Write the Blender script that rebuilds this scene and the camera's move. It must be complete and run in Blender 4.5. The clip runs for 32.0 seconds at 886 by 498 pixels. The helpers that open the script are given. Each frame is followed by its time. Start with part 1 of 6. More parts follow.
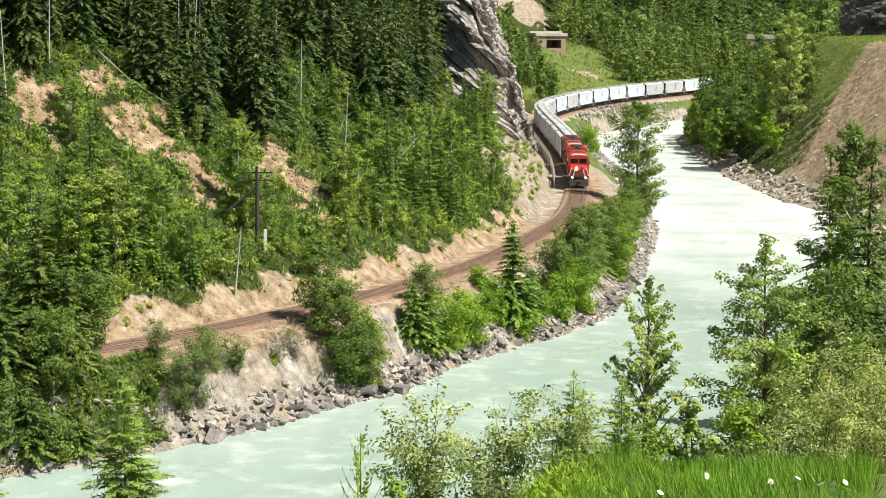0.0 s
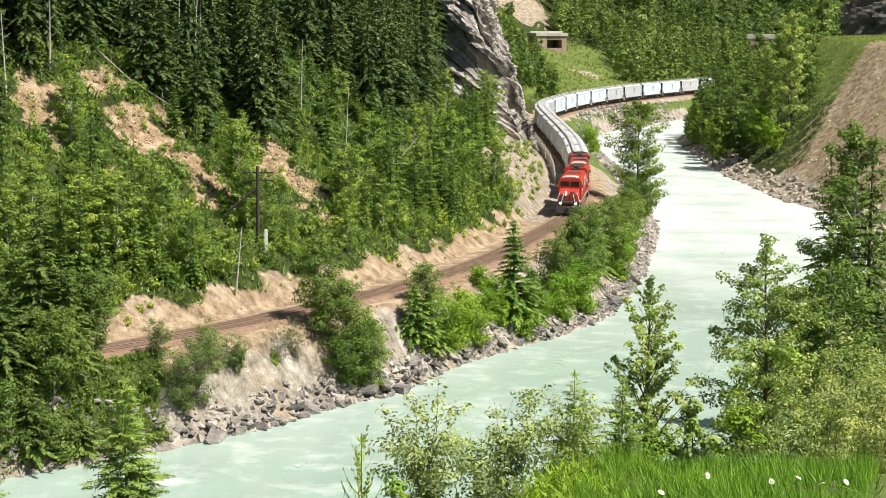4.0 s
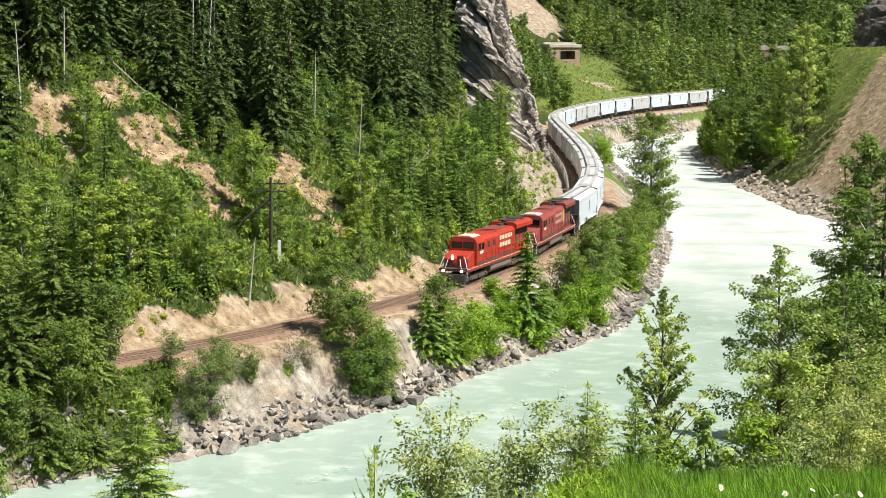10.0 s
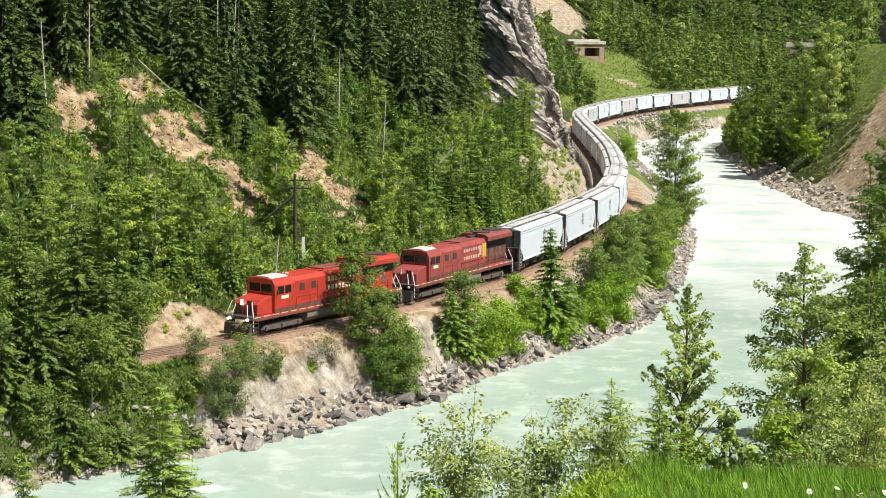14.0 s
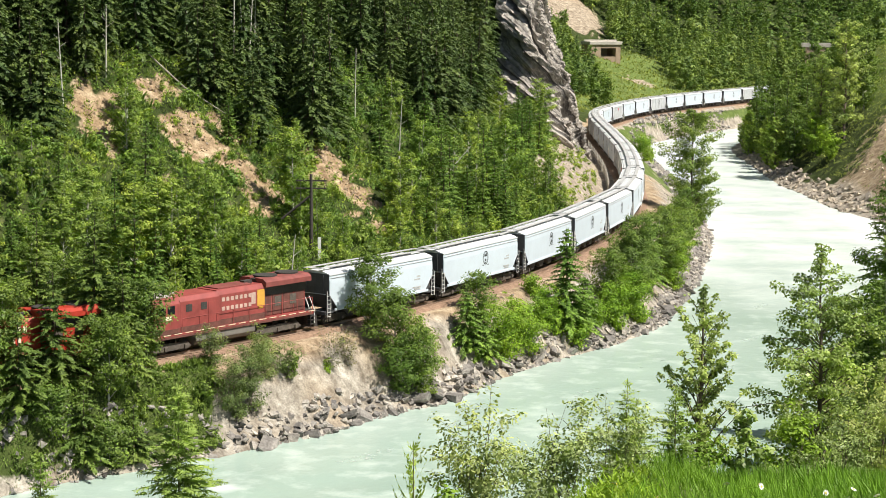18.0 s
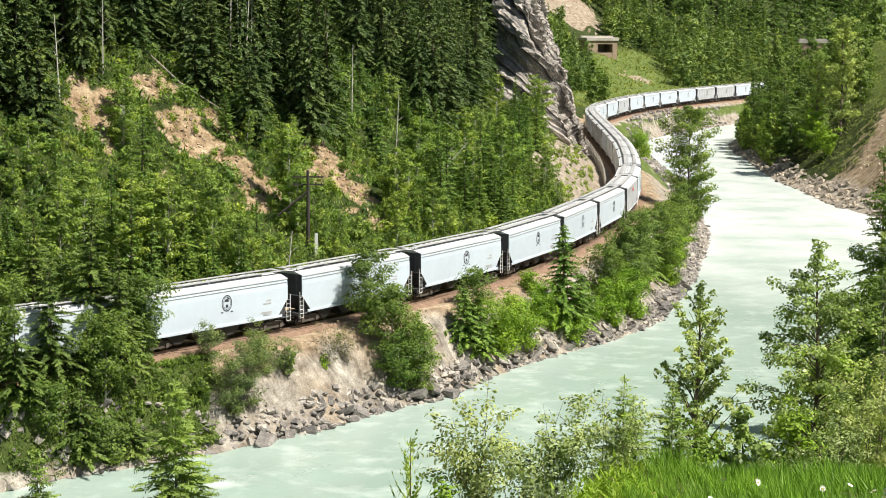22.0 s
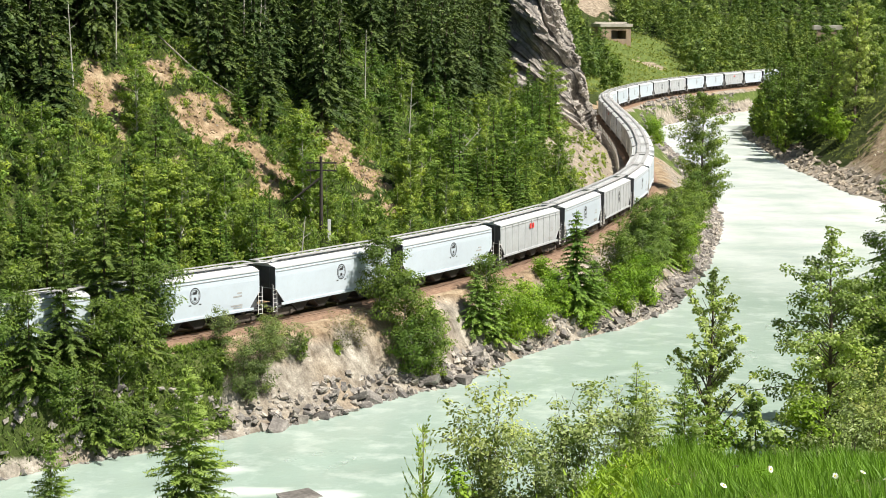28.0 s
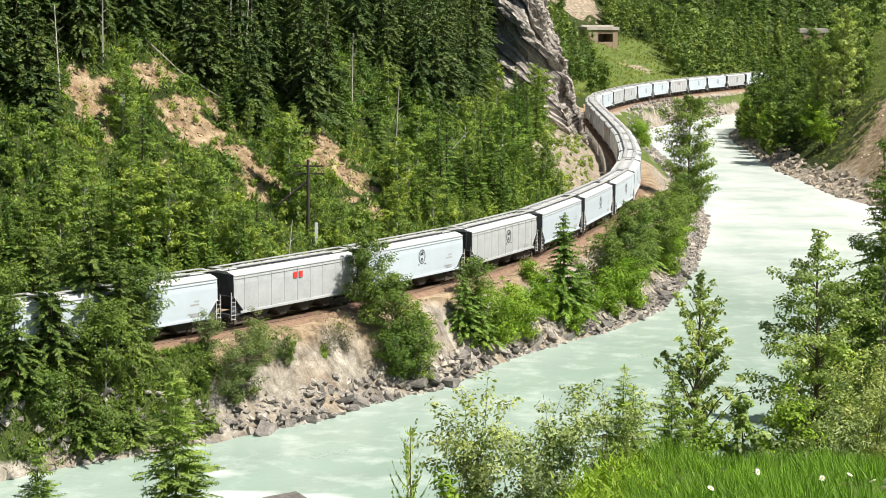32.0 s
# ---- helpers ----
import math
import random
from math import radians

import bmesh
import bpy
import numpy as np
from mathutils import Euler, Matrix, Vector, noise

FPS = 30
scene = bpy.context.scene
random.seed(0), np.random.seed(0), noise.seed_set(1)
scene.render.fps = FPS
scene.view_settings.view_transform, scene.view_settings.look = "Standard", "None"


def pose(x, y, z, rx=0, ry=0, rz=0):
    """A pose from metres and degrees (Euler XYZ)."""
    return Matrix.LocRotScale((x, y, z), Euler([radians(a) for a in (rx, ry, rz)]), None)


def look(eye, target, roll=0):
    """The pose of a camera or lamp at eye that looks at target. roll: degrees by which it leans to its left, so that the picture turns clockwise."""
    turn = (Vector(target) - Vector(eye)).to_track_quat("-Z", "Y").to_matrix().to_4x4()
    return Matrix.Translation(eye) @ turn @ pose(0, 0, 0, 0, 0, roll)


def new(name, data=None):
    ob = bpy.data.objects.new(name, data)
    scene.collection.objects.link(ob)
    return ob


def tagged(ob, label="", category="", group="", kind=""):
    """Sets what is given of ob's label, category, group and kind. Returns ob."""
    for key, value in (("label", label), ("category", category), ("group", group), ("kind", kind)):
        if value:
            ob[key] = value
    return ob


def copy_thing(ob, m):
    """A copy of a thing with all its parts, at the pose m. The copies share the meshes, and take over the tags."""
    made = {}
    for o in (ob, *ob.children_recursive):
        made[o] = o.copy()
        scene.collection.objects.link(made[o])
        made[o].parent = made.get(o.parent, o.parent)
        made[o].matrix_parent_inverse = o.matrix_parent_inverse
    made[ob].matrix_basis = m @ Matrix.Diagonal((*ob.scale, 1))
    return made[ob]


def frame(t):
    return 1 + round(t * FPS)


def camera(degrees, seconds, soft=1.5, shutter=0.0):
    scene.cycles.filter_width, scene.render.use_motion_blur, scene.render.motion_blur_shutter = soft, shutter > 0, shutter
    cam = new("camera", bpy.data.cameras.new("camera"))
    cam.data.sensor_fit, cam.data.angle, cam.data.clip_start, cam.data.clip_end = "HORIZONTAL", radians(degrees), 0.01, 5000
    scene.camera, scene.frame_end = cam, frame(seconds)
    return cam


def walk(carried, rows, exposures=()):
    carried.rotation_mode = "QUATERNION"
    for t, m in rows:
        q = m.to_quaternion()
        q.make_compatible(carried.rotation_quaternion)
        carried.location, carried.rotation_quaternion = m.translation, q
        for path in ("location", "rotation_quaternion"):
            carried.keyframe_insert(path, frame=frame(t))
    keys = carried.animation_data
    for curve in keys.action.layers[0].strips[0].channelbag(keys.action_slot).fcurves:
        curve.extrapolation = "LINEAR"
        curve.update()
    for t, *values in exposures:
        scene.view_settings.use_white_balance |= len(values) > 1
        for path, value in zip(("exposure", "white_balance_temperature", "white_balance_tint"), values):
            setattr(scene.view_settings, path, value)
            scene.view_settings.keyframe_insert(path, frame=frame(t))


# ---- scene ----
# One hand-held camera on a high bank: it only turns.
EYE_Z = 25.06
CAM_ROWS = [
    (0, 82.290, -0.371, -1.818),
    (0.5, 82.253, -0.349, -1.813),
    (1, 82.245, -0.296, -1.800),
    (1.5, 82.241, -0.309, -1.798),
    (2, 82.262, -0.378, -1.790),
    (2.5, 82.266, -0.357, -1.881),
    (3, 82.258, -0.373, -1.848),
    (3.5, 82.275, -0.351, -1.825),
    (5.5, 82.339, -0.346, -1.711),
    (6, 82.440, -0.389, -1.701),
    (6.5, 82.545, -0.360, -1.713),
    (7, 82.588, -0.319, -1.702),
    (7.5, 82.588, -0.323, -1.626),
    (8, 82.601, -0.340, -1.600),
    (8.5, 82.618, -0.324, -1.543),
    (9, 82.627, -0.349, -1.490),
    (9.5, 82.638, -0.367, -1.430),
    (10, 82.649, -0.346, -1.367),
    (10.5, 82.655, -0.335, -1.210),
    (11, 82.651, -0.328, -1.054),
    (11.5, 82.631, -0.344, -0.959),
    (12, 82.627, -0.358, -0.893),
    (12.5, 82.605, -0.334, -0.822),
    (13, 82.590, -0.336, -0.757),
    (13.5, 82.557, -0.332, -0.677),
    (14, 82.546, -0.330, -0.584),
    (14.5, 82.531, -0.316, -0.480),
    (16.5, 82.480, -0.302, -0.191),
    (17, 82.508, -0.321, -0.132),
    (17.5, 82.542, -0.374, -0.087),
    (18, 82.551, -0.322, -0.058),
    (18.5, 82.564, -0.322, -0.006),
    (19, 82.566, -0.341, 0.045),
    (19.5, 82.566, -0.363, 0.030),
    (20, 82.568, -0.330, 0.001),
    (20.5, 82.526, -0.398, -0.049),
    (21, 82.492, -0.386, -0.118),
    (21.5, 82.458, -0.346, -0.162),
    (22, 82.426, -0.311, -0.162),
    (22.5, 82.374, -0.358, -0.178),
    (23, 82.346, -0.351, -0.211),
    (23.5, 82.281, -0.310, -0.221),
    (24, 82.149, -0.364, -0.206),
    (24.5, 82.086, -0.289, -0.170),
    (25, 82.040, -0.331, -0.102),
    (25.5, 82.003, -0.329, -0.006),
    (27.5, 82.000, -0.338, 0.239),
    (28, 81.972, -0.369, 0.273),
    (28.5, 81.967, -0.377, 0.224),
    (29, 82.000, -0.345, 0.125),
    (29.5, 82.033, -0.316, 0.093),
    (30, 82.051, -0.348, 0.073),
    (30.5, 82.079, -0.345, -0.016),
    (31, 82.108, -0.314, -0.092),
    (31.5, 82.105, -0.358, -0.125),
    (32, 82.077, -0.363, -0.152),
]
cam = camera(28.388, 32.0, soft=0.9)
walk(cam, [(t, pose(0, 0, EYE_Z, rx, ry, rz)) for t, rx, ry, rz in CAM_ROWS],
     exposures=[(0, 0.62), (8, 0.61), (20, 0.60), (23.5, 0.54), (32, 0.53)])

# ---- light ----
SUN_ELEV, SUN_AZ = 57.0, 118.0          # degrees above the ground, degrees from +y towards +x
sky_world = bpy.data.worlds.new("sky")
scene.world = sky_world
sky_world.use_nodes = True
_nt = sky_world.node_tree
_sky = _nt.nodes.new("ShaderNodeTexSky")
_sky.sky_type = "NISHITA"
_sky.sun_disc = False
_sky.sun_elevation, _sky.sun_rotation = radians(SUN_ELEV), radians(SUN_AZ)
_nt.links.new(_sky.outputs[0], _nt.nodes["Background"].inputs[0])
_nt.nodes["Background"].inputs[1].default_value = 0.058
sun = new("sun", bpy.data.lights.new("sun", "SUN"))
sun.data.energy, sun.data.angle, sun.data.color = 5.0, radians(0.55), (1.0, 0.95, 0.86)
_sd = Vector((math.sin(radians(SUN_AZ)) * math.cos(radians(SUN_ELEV)),
              math.cos(radians(SUN_AZ)) * math.cos(radians(SUN_ELEV)), math.sin(radians(SUN_ELEV))))
sun.matrix_world = look(_sd * 200, (0, 0, 0))

# ---- plan: the track, the river's two banks, the shape of the land ----
TRACK = [(-160, 10), (-110, 49), (-70, 84), (-50, 101.5), (-38, 112.5), (-31, 119.2), (-24, 126.6), (-19.5, 132), (-12.9, 139.6),
         (-8.7, 145.5), (-4.1, 152), (0.9, 159.4), (6.0, 168.8), (10, 177.4), (15.4, 192.9), (19.7, 206.9), (22.3, 215.2),
         (25.2, 231.3), (27.7, 250), (29.5, 271.8), (30.8, 290.7), (31.9, 320.3), (33, 356.7), (34, 385.7), (36, 407.5),
         (38.3, 418.6), (41.4, 430), (46.9, 450), (53.3, 468), (61.2, 487), (70.5, 506), (80.3, 524), (95, 549), (112, 578),
         (140, 622), (200, 710), (330, 900), (500, 1150)]
BANK_L = [(-160, -20), (-100, 50), (-60, 86), (-40, 104), (-26.1, 116.4), (-19.5, 122.5), (-11.9, 127.9), (-8, 133.4), (-2.9, 139.3),
          (1.7, 144.7), (5.4, 154.1), (11.6, 162.6), (17.8, 170.9), (23.2, 180.7), (30.5, 208.5), (36, 234), (40.3, 259.4),
          (45, 319.5), (47.2, 367.9), (48.4, 411.3), (51, 440), (56.5, 462), (66.6, 484), (86, 520), (112, 562), (150, 618), (340, 895), (500, 1120)]
BANK_R = [(-160, -60), (-100, 10), (-40, 64), (4, 97), (17, 111), (33, 136), (50, 180), (60, 213), (69, 250), (70.5, 281), (67.6, 291.4), (67.4, 320),
          (66.5, 343), (69, 380), (70.2, 407), (72, 434), (84, 480), (100, 520), (125, 555), (165, 615), (355, 885), (515, 1105)]
WATER_Z = -6.5
SCARS = [(-31.4, 162.5, 2.1), (-26.6, 170.0, 2.0), (-24.8, 168.2, 2.4), (-23.0, 167.4, 2.8), (-21, 166.6, 3.0), (-18.8, 166.4, 3.0), (-17.2, 164.6, 2.6),
         (-12.1, 179.4, 2.5), (-10.2, 176.6, 2.9), (-8.2, 174.0, 2.8), (-7.4, 172.2, 1.8),
         (46, 632, 15), (36, 625, 12), (78, 667, 5), (62, 545, 5.5)]     # bare patches: x, y, radius


def smooth_line(points, step=1.0, n=10):
    p = np.array(points, float)
    d = np.r_[0, np.cumsum(np.linalg.norm(np.diff(p, axis=0), axis=1))]
    s = np.arange(0, d[-1], step)
    q = np.stack([np.interp(s, d, p[:, 0]), np.interp(s, d, p[:, 1])], 1)
    k = np.hanning(2 * n + 3)[1:-1]
    k /= k.sum()
    e = np.pad(q, ((n, n), (0, 0)), mode="reflect", reflect_type="odd")
    return np.stack([np.convolve(e[:, i], k, "valid") for i in (0, 1)], 1)


LINE = smooth_line(TRACK)
LINE_S = np.r_[0, np.cumsum(np.linalg.norm(np.diff(LINE, axis=0), axis=1))]
LEFT_BANK, RIGHT_BANK = smooth_line(BANK_L, 2.0, 3), smooth_line(BANK_R, 2.0, 3)


def side_of(line, xy):
    """Signed distance of points from a line (positive on its right hand) and the nearest index."""
    xy = np.asarray(xy, float)
    dist, idx = np.empty(len(xy)), np.empty(len(xy), int)
    tan = np.gradient(line, axis=0)
    tan /= np.linalg.norm(tan, axis=1, keepdims=True)
    for a in range(0, len(xy), 4000):
        c = xy[a:a + 4000]
        d2 = (c[:, None, 0] - line[None, :, 0]) ** 2 + (c[:, None, 1] - line[None, :, 1]) ** 2
        i = d2.argmin(1)
        v = c - line[i]
        cross = v[:, 0] * tan[i, 1] - v[:, 1] * tan[i, 0]
        dist[a:a + 4000], idx[a:a + 4000] = np.sqrt(d2[np.arange(len(c)), i]) * np.where(cross >= 0, 1, -1), i
    return dist, idx


def ramp(x, a, b):
    t = np.clip((np.asarray(x, float) - a) / (b - a), 0, 1)
    return t * t * (3 - 2 * t)


def wobble(x, y, size, seed=0):
    """Cheap smooth noise in -1..1."""
    r = np.random.RandomState(seed)
    out = 0
    for k in range(6):
        a, ph = r.uniform(0, 6.283), r.uniform(0, 6.283)
        w = 6.283 / size * r.uniform(0.7, 1.6)
        out = out + np.sin((x * math.cos(a) + y * math.sin(a)) * w + ph)
    return out / 3.2


LAND_MEADOW = []          # grassiness of the points last asked for


def land(x, y):
    """Height of the ground, and how bare it is (0 grown over, 1 earth) and how ochre (0 grey gravel, 1 ochre clay)."""
    x, y = np.asarray(x, float).ravel(), np.asarray(y, float).ravel()
    LAND_MEADOW.clear()
    xy = np.stack([x, y], 1)
    dt, it = side_of(LINE[::2], xy)
    dl, _ = side_of(LEFT_BANK, xy)
    dr, _ = side_of(RIGHT_BANK, xy)
    ty = LINE[::2][it][:, 1]
    n1, n2, n3 = wobble(x, y, 22, 1), wobble(x, y, 7, 2), wobble(x, y, 2.6, 3)
    # rail bench and the bank down to the water
    w = np.clip((dt - 3.4) / np.maximum(dt - 3.4 - dl, 0.01), 0, 1)
    bank = -0.45 + (WATER_Z + 0.45) * ramp(w, -0.12, 1.05) + 0.35 * n2 * np.sin(w * 3.14) + 0.15 * n3 * np.sin(w * 3.14)
    # cut slope and hill on the other side
    e = np.maximum(-dt - 4.2, 0)
    cliffy = ramp(ty, 314, 342) * (1 - ramp(ty, 372, 395))
    gully = ramp(ty, 395, 420)
    cut = np.minimum(e, 3.2) * 1.0
    hill = np.maximum(e - 3.2, 0)
    hill = hill * 0.62 + 0.16 * np.maximum(hill - 14, 0)
    hill = hill * (1 + 0.10 * n1) + (0.5 * n2 + 0.2 * n3) * ramp(e, 1, 6)
    hill = hill * (1 - 0.62 * gully * (1 - ramp(e, 60, 160)))
    up = -0.55 + cut * (1 - 0.3 * gully) + hill
    up = up * (1 - cliffy) + cliffy * np.minimum(-0.5 + np.maximum(e - 1.0, 0) * 2.4, 38 + 0.5 * e) 
    z = np.where(dt >= 0, np.where(dt < 3.4, -0.45, bank), np.where(dt > -4.2, -0.45 - 0.15 * ramp(-dt, 3.2, 4.2), up))
    # river bed
    bed = WATER_Z - 1.6 * ramp(np.minimum(dl, -dr), 0, 5)
    z = np.where((dl > 0) & (dr < 0), bed, z)
    # far side of the river: gravel foot, then the valley side
    r = np.maximum(dr, 0)
    side = WATER_Z + np.minimum(r, 4) * 0.4 + np.maximum(r - 4, 0) * 0.80 + (0.55 * n2 + 0.22 * n3) * ramp(r, 1, 6)
    flat = ramp(y, 455, 520)
    low = WATER_Z + np.minimum(r, 4) * 0.35 + np.maximum(r - 4, 0) * 0.22 + 0.4 * n2 * ramp(r, 1, 6)
    side = side * (1 - flat) + low * flat
    side = np.minimum(side, 18.6 + 0.02 * r + 0.25 * n1)
    # camera's own bank
    az = x / np.maximum(y, 4.0)
    near = np.where(y < 22, 23.3 - 0.190 * np.maximum(y, 0), 19.12 - 0.30 * (y - 22))
    near = np.where(y > 50, 10.72 - 0.34 * (y - 50), near)
    near = near - (2.6 - 1.7 * ramp(y, 23, 30)) * (1 - ramp(az, 0.055, 0.105)) * ramp(y, 6, 14) + 0.14 * n3 * ramp(y, 6, 20)
    near = near + np.maximum(x - 14, 0) * 0.45 * ramp(y, 20, 50)
    near = np.maximum(near, WATER_Z + np.minimum(r, 12) * 0.25)
    nearness = 1 - ramp(y, 95, 150)
    side = np.where(dr > 0, near * nearness + side * (1 - nearness), side)
    z = np.where(dr >= 0, side, z)
    # the mountains around
    far = np.maximum(y - 620, 0)
    z = z + ramp(y, 600, 900) * (0.36 * far + 14 * wobble(x, y, 400, 7)) * (1 - 0.75 * np.exp(-(np.minimum(np.abs(dl), np.abs(dr)) / 60) ** 2))
    z = z + 0.25 * np.maximum(-dt - 220, 0) * (dt < 0) + 0.22 * np.maximum(dr - 200, 0) * (y > -200)
    # ground cover
    bare = np.zeros_like(z)
    bare = np.where(np.abs(dt) < 4.8, 1.0, bare)
    bare = np.maximum(bare, np.where((dt > 0) & (dl < 0), 0.95 - 0.25 * n1, 0))
    bare = np.where((dt > 3.6) & (dl < -1.2) & (ty > 395), 0.2 + 0.3 * n2, bare)
    bare = np.where((dt > 4) & (dl < -1.2) & (x < -17.5), 0.12 + 0.3 * n2, bare)
    bare = np.where((dt > 2.8) & (dl < -0.3) & (x < -17.0), 0.12 + 0.3 * n2, bare)
    bare = np.where((dt > 3.4) & (dl < -2.2) & (ty > 300), 0.16 + 0.25 * n2, bare)
    bare = np.maximum(bare, np.where(dt < 0, 1 - ramp(e + 1.1 * n2, 1.1, 2.7), 0))
    scar = np.zeros_like(z)
    for sx, sy, sr in SCARS:
        scar = np.maximum(scar, 1 - ramp(np.hypot(x - sx, (y - sy) * 0.7) + 1.5 * n2 + 1.8 * n3, sr * 0.45, sr * 1.15))
    bare = np.maximum(bare, scar)
    light_cut = ramp(ty, 205, 225) * (1 - ramp(ty, 335, 355)) * (1 - ramp(e + 1.5 * n2, 7, 12)) * (dt < 0)
    bare = np.maximum(bare, light_cut)
    slope_bare = (dr > 0) * ramp(y, 215, 240) * (1 - ramp(y - 2.0 * np.maximum(x - 75, 0) + 5 * n2, 302, 332)) * ramp(r, 1, 2) * (1 - ramp(r + 2.5 * n2, 36, 44))
    bare = np.maximum(bare, np.maximum(slope_bare, (dr > 0) * (1 - ramp(r + n2, 2, 4.5))))
    bare = np.maximum(bare, (dl > 0) & (dr < 0))
    ochre = np.clip(np.where(dt < 0, 0.85, 0.05) + 0.3 * n2, 0, 1)
    ochre = np.where(np.abs(dt) < np.where(dt > 0, 4.4, 5) + 0.6 * n3 + 0.5 * n2, 0.85, ochre)
    ochre = np.where((dt > 2.6) & (ty > 300), 0.1, ochre)
    ochre = np.where(light_cut > 0.3, 0.3, ochre)
    ochre = np.where(scar > 0.3, np.where(y > 400, 0.45, 1.0), ochre)
    ochre = np.where(dr > 0, np.where(r > 5, 0.8, 0.1), ochre)
    meadow = np.where(dr > 0, ramp(r, 16, 24) * (1 - ramp(y, 470, 520)) * ramp(y, 180, 240), 0)
    meadow = np.maximum(meadow, (y < 30) * 1.0)
    meadow = np.maximum(meadow, (dt < 0) * (1 - ramp(-dt, 44, 60)) * ramp(y, 440, 470) * (1 - ramp(y, 590, 620)))
    meadow = np.maximum(meadow, (dt > 3) * (dl < 0) * np.where(ty > 300, 0.8, 0.35))
    LAND_MEADOW.append(np.clip(meadow, 0, 1))
    return z, np.clip(bare, 0, 1), ochre


def land_z(x, y):
    return float(land([x], [y])[0][0])

# ---- materials ----
def material(name, rough=0.8, metal=0.0):
    m = bpy.data.materials.new(name)
    m.use_nodes = True
    b = m.node_tree.nodes["Principled BSDF"]
    b.inputs["Roughness"].default_value, b.inputs["Metallic"].default_value = rough, metal
    return m, m.node_tree, b


def noise_node(nt, scale, detail=4.0, rough=0.6, coord="Object"):
    tc = nt.nodes.new("ShaderNodeTexCoord")
    n = nt.nodes.new("ShaderNodeTexNoise")
    n.inputs["Scale"].default_value, n.inputs["Detail"].default_value, n.inputs["Roughness"].default_value = scale, detail, rough
    nt.links.new(tc.outputs[coord], n.inputs["Vector"])
    return n


def ramp_node(nt, source, stops):
    r = nt.nodes.new("ShaderNodeValToRGB")
    while len(r.color_ramp.elements) < len(stops):
        r.color_ramp.elements.new(0.5)
    for el, (p, c) in zip(r.color_ramp.elements, stops):
        el.position, el.color = p, (*c, 1)
    nt.links.new(source, r.inputs[0])
    return r.outputs[0]


def mix(nt, a, b, fac, mode="MIX"):
    n = nt.nodes.new("ShaderNodeMix")
    n.data_type, n.blend_type = "RGBA", mode
    for i, v in ((0, fac), (6, a), (7, b)):
        if isinstance(v, (int, float)):
            n.inputs[i].default_value = v
        elif isinstance(v, tuple):
            n.inputs[i].default_value = (*v, 1)
        else:
            nt.links.new(v, n.inputs[i])
    return n.outputs[2]


def bump(nt, b, height, strength=0.4, dist=0.05):
    n = nt.nodes.new("ShaderNodeBump")
    n.inputs["Strength"].default_value, n.inputs["Distance"].default_value = strength, dist
    nt.links.new(height, n.inputs["Height"])
    nt.links.new(n.outputs[0], b.inputs["Normal"])


def plain(name, col, rough=0.6, metal=0.0, var=0.18, scale=1.2, fine=14.0, dirt=(0.12, 0.09, 0.07), dirt_amt=0.25):
    """Painted or bare hard surface: base colour, blotchy wear, fine grain."""
    m, nt, b = material(name, rough, metal)
    n1, n2 = noise_node(nt, scale), noise_node(nt, fine)
    lo, hi = tuple(c * (1 - var) for c in col), tuple(min(1, c * (1 + var)) for c in col)
    base = ramp_node(nt, n1.outputs[0], [(0.3, lo), (0.7, hi)])
    worn = mix(nt, base, dirt, ramp_node(nt, n2.outputs[0], [(0.5, (0, 0, 0)), (0.85, (dirt_amt,) * 3)]))
    nt.links.new(worn, b.inputs["Base Color"])
    bump(nt, b, n2.outputs[0], 0.12, 0.02)
    return m


def leaf(name, dark, light, trans=0.3, rough=0.5, vary=0.5):
    m, nt, b = material(name, rough)
    b.inputs["Specular IOR Level"].default_value = 0.25
    geo, oi = nt.nodes.new("ShaderNodeNewGeometry"), nt.nodes.new("ShaderNodeObjectInfo")
    lo, hi = tuple(0.62 * a + 0.38 * c for a, c in zip(dark, light)), tuple(0.35 * a + 0.65 * c for a, c in zip(dark, light))
    col = ramp_node(nt, geo.outputs["Random Per Island"], [(0.0, lo), (1.0, hi)])
    tone = ramp_node(nt, oi.outputs["Random"], [(0, (0.82, 0.9, 0.75)), (0.5, (1, 1, 1)), (1, (1.18, 1.12, 0.95))])
    col = mix(nt, col, tone, 1.0, "MULTIPLY")
    clump = noise_node(nt, 0.24, 3.0, coord="Object")
    col = mix(nt, col, ramp_node(nt, clump.outputs[0], [(0.36, (1 - 0.5 * vary, 1 - 0.4 * vary, 1 - 0.45 * vary)), (0.5, (1, 1, 0.95)), (0.64, (1 + 0.4 * vary, 1 + 0.25 * vary, 1 - 0.05 * vary))]), 1.0, "MULTIPLY")
    tuft = noise_node(nt, 1.3, 2.0, coord="Object")
    col = mix(nt, col, ramp_node(nt, tuft.outputs[0], [(0.36, (0.58, 0.62, 0.6)), (0.5, (1, 1, 1)), (0.64, (1.4, 1.36, 1.2))]), 1.0, "MULTIPLY")
    nt.links.new(col, b.inputs["Base Color"])
    tr = nt.nodes.new("ShaderNodeBsdfTranslucent")
    nt.links.new(mix(nt, col, (1.0, 1.15, 0.45), 1.0, "MULTIPLY"), tr.inputs[0])
    ms = nt.nodes.new("ShaderNodeMixShader")
    ms.inputs[0].default_value = trans * 0.72
    nt.links.new(b.outputs[0], ms.inputs[1])
    nt.links.new(tr.outputs[0], ms.inputs[2])
    nt.links.new(ms.outputs[0], nt.nodes["Material Output"].inputs[0])
    return m


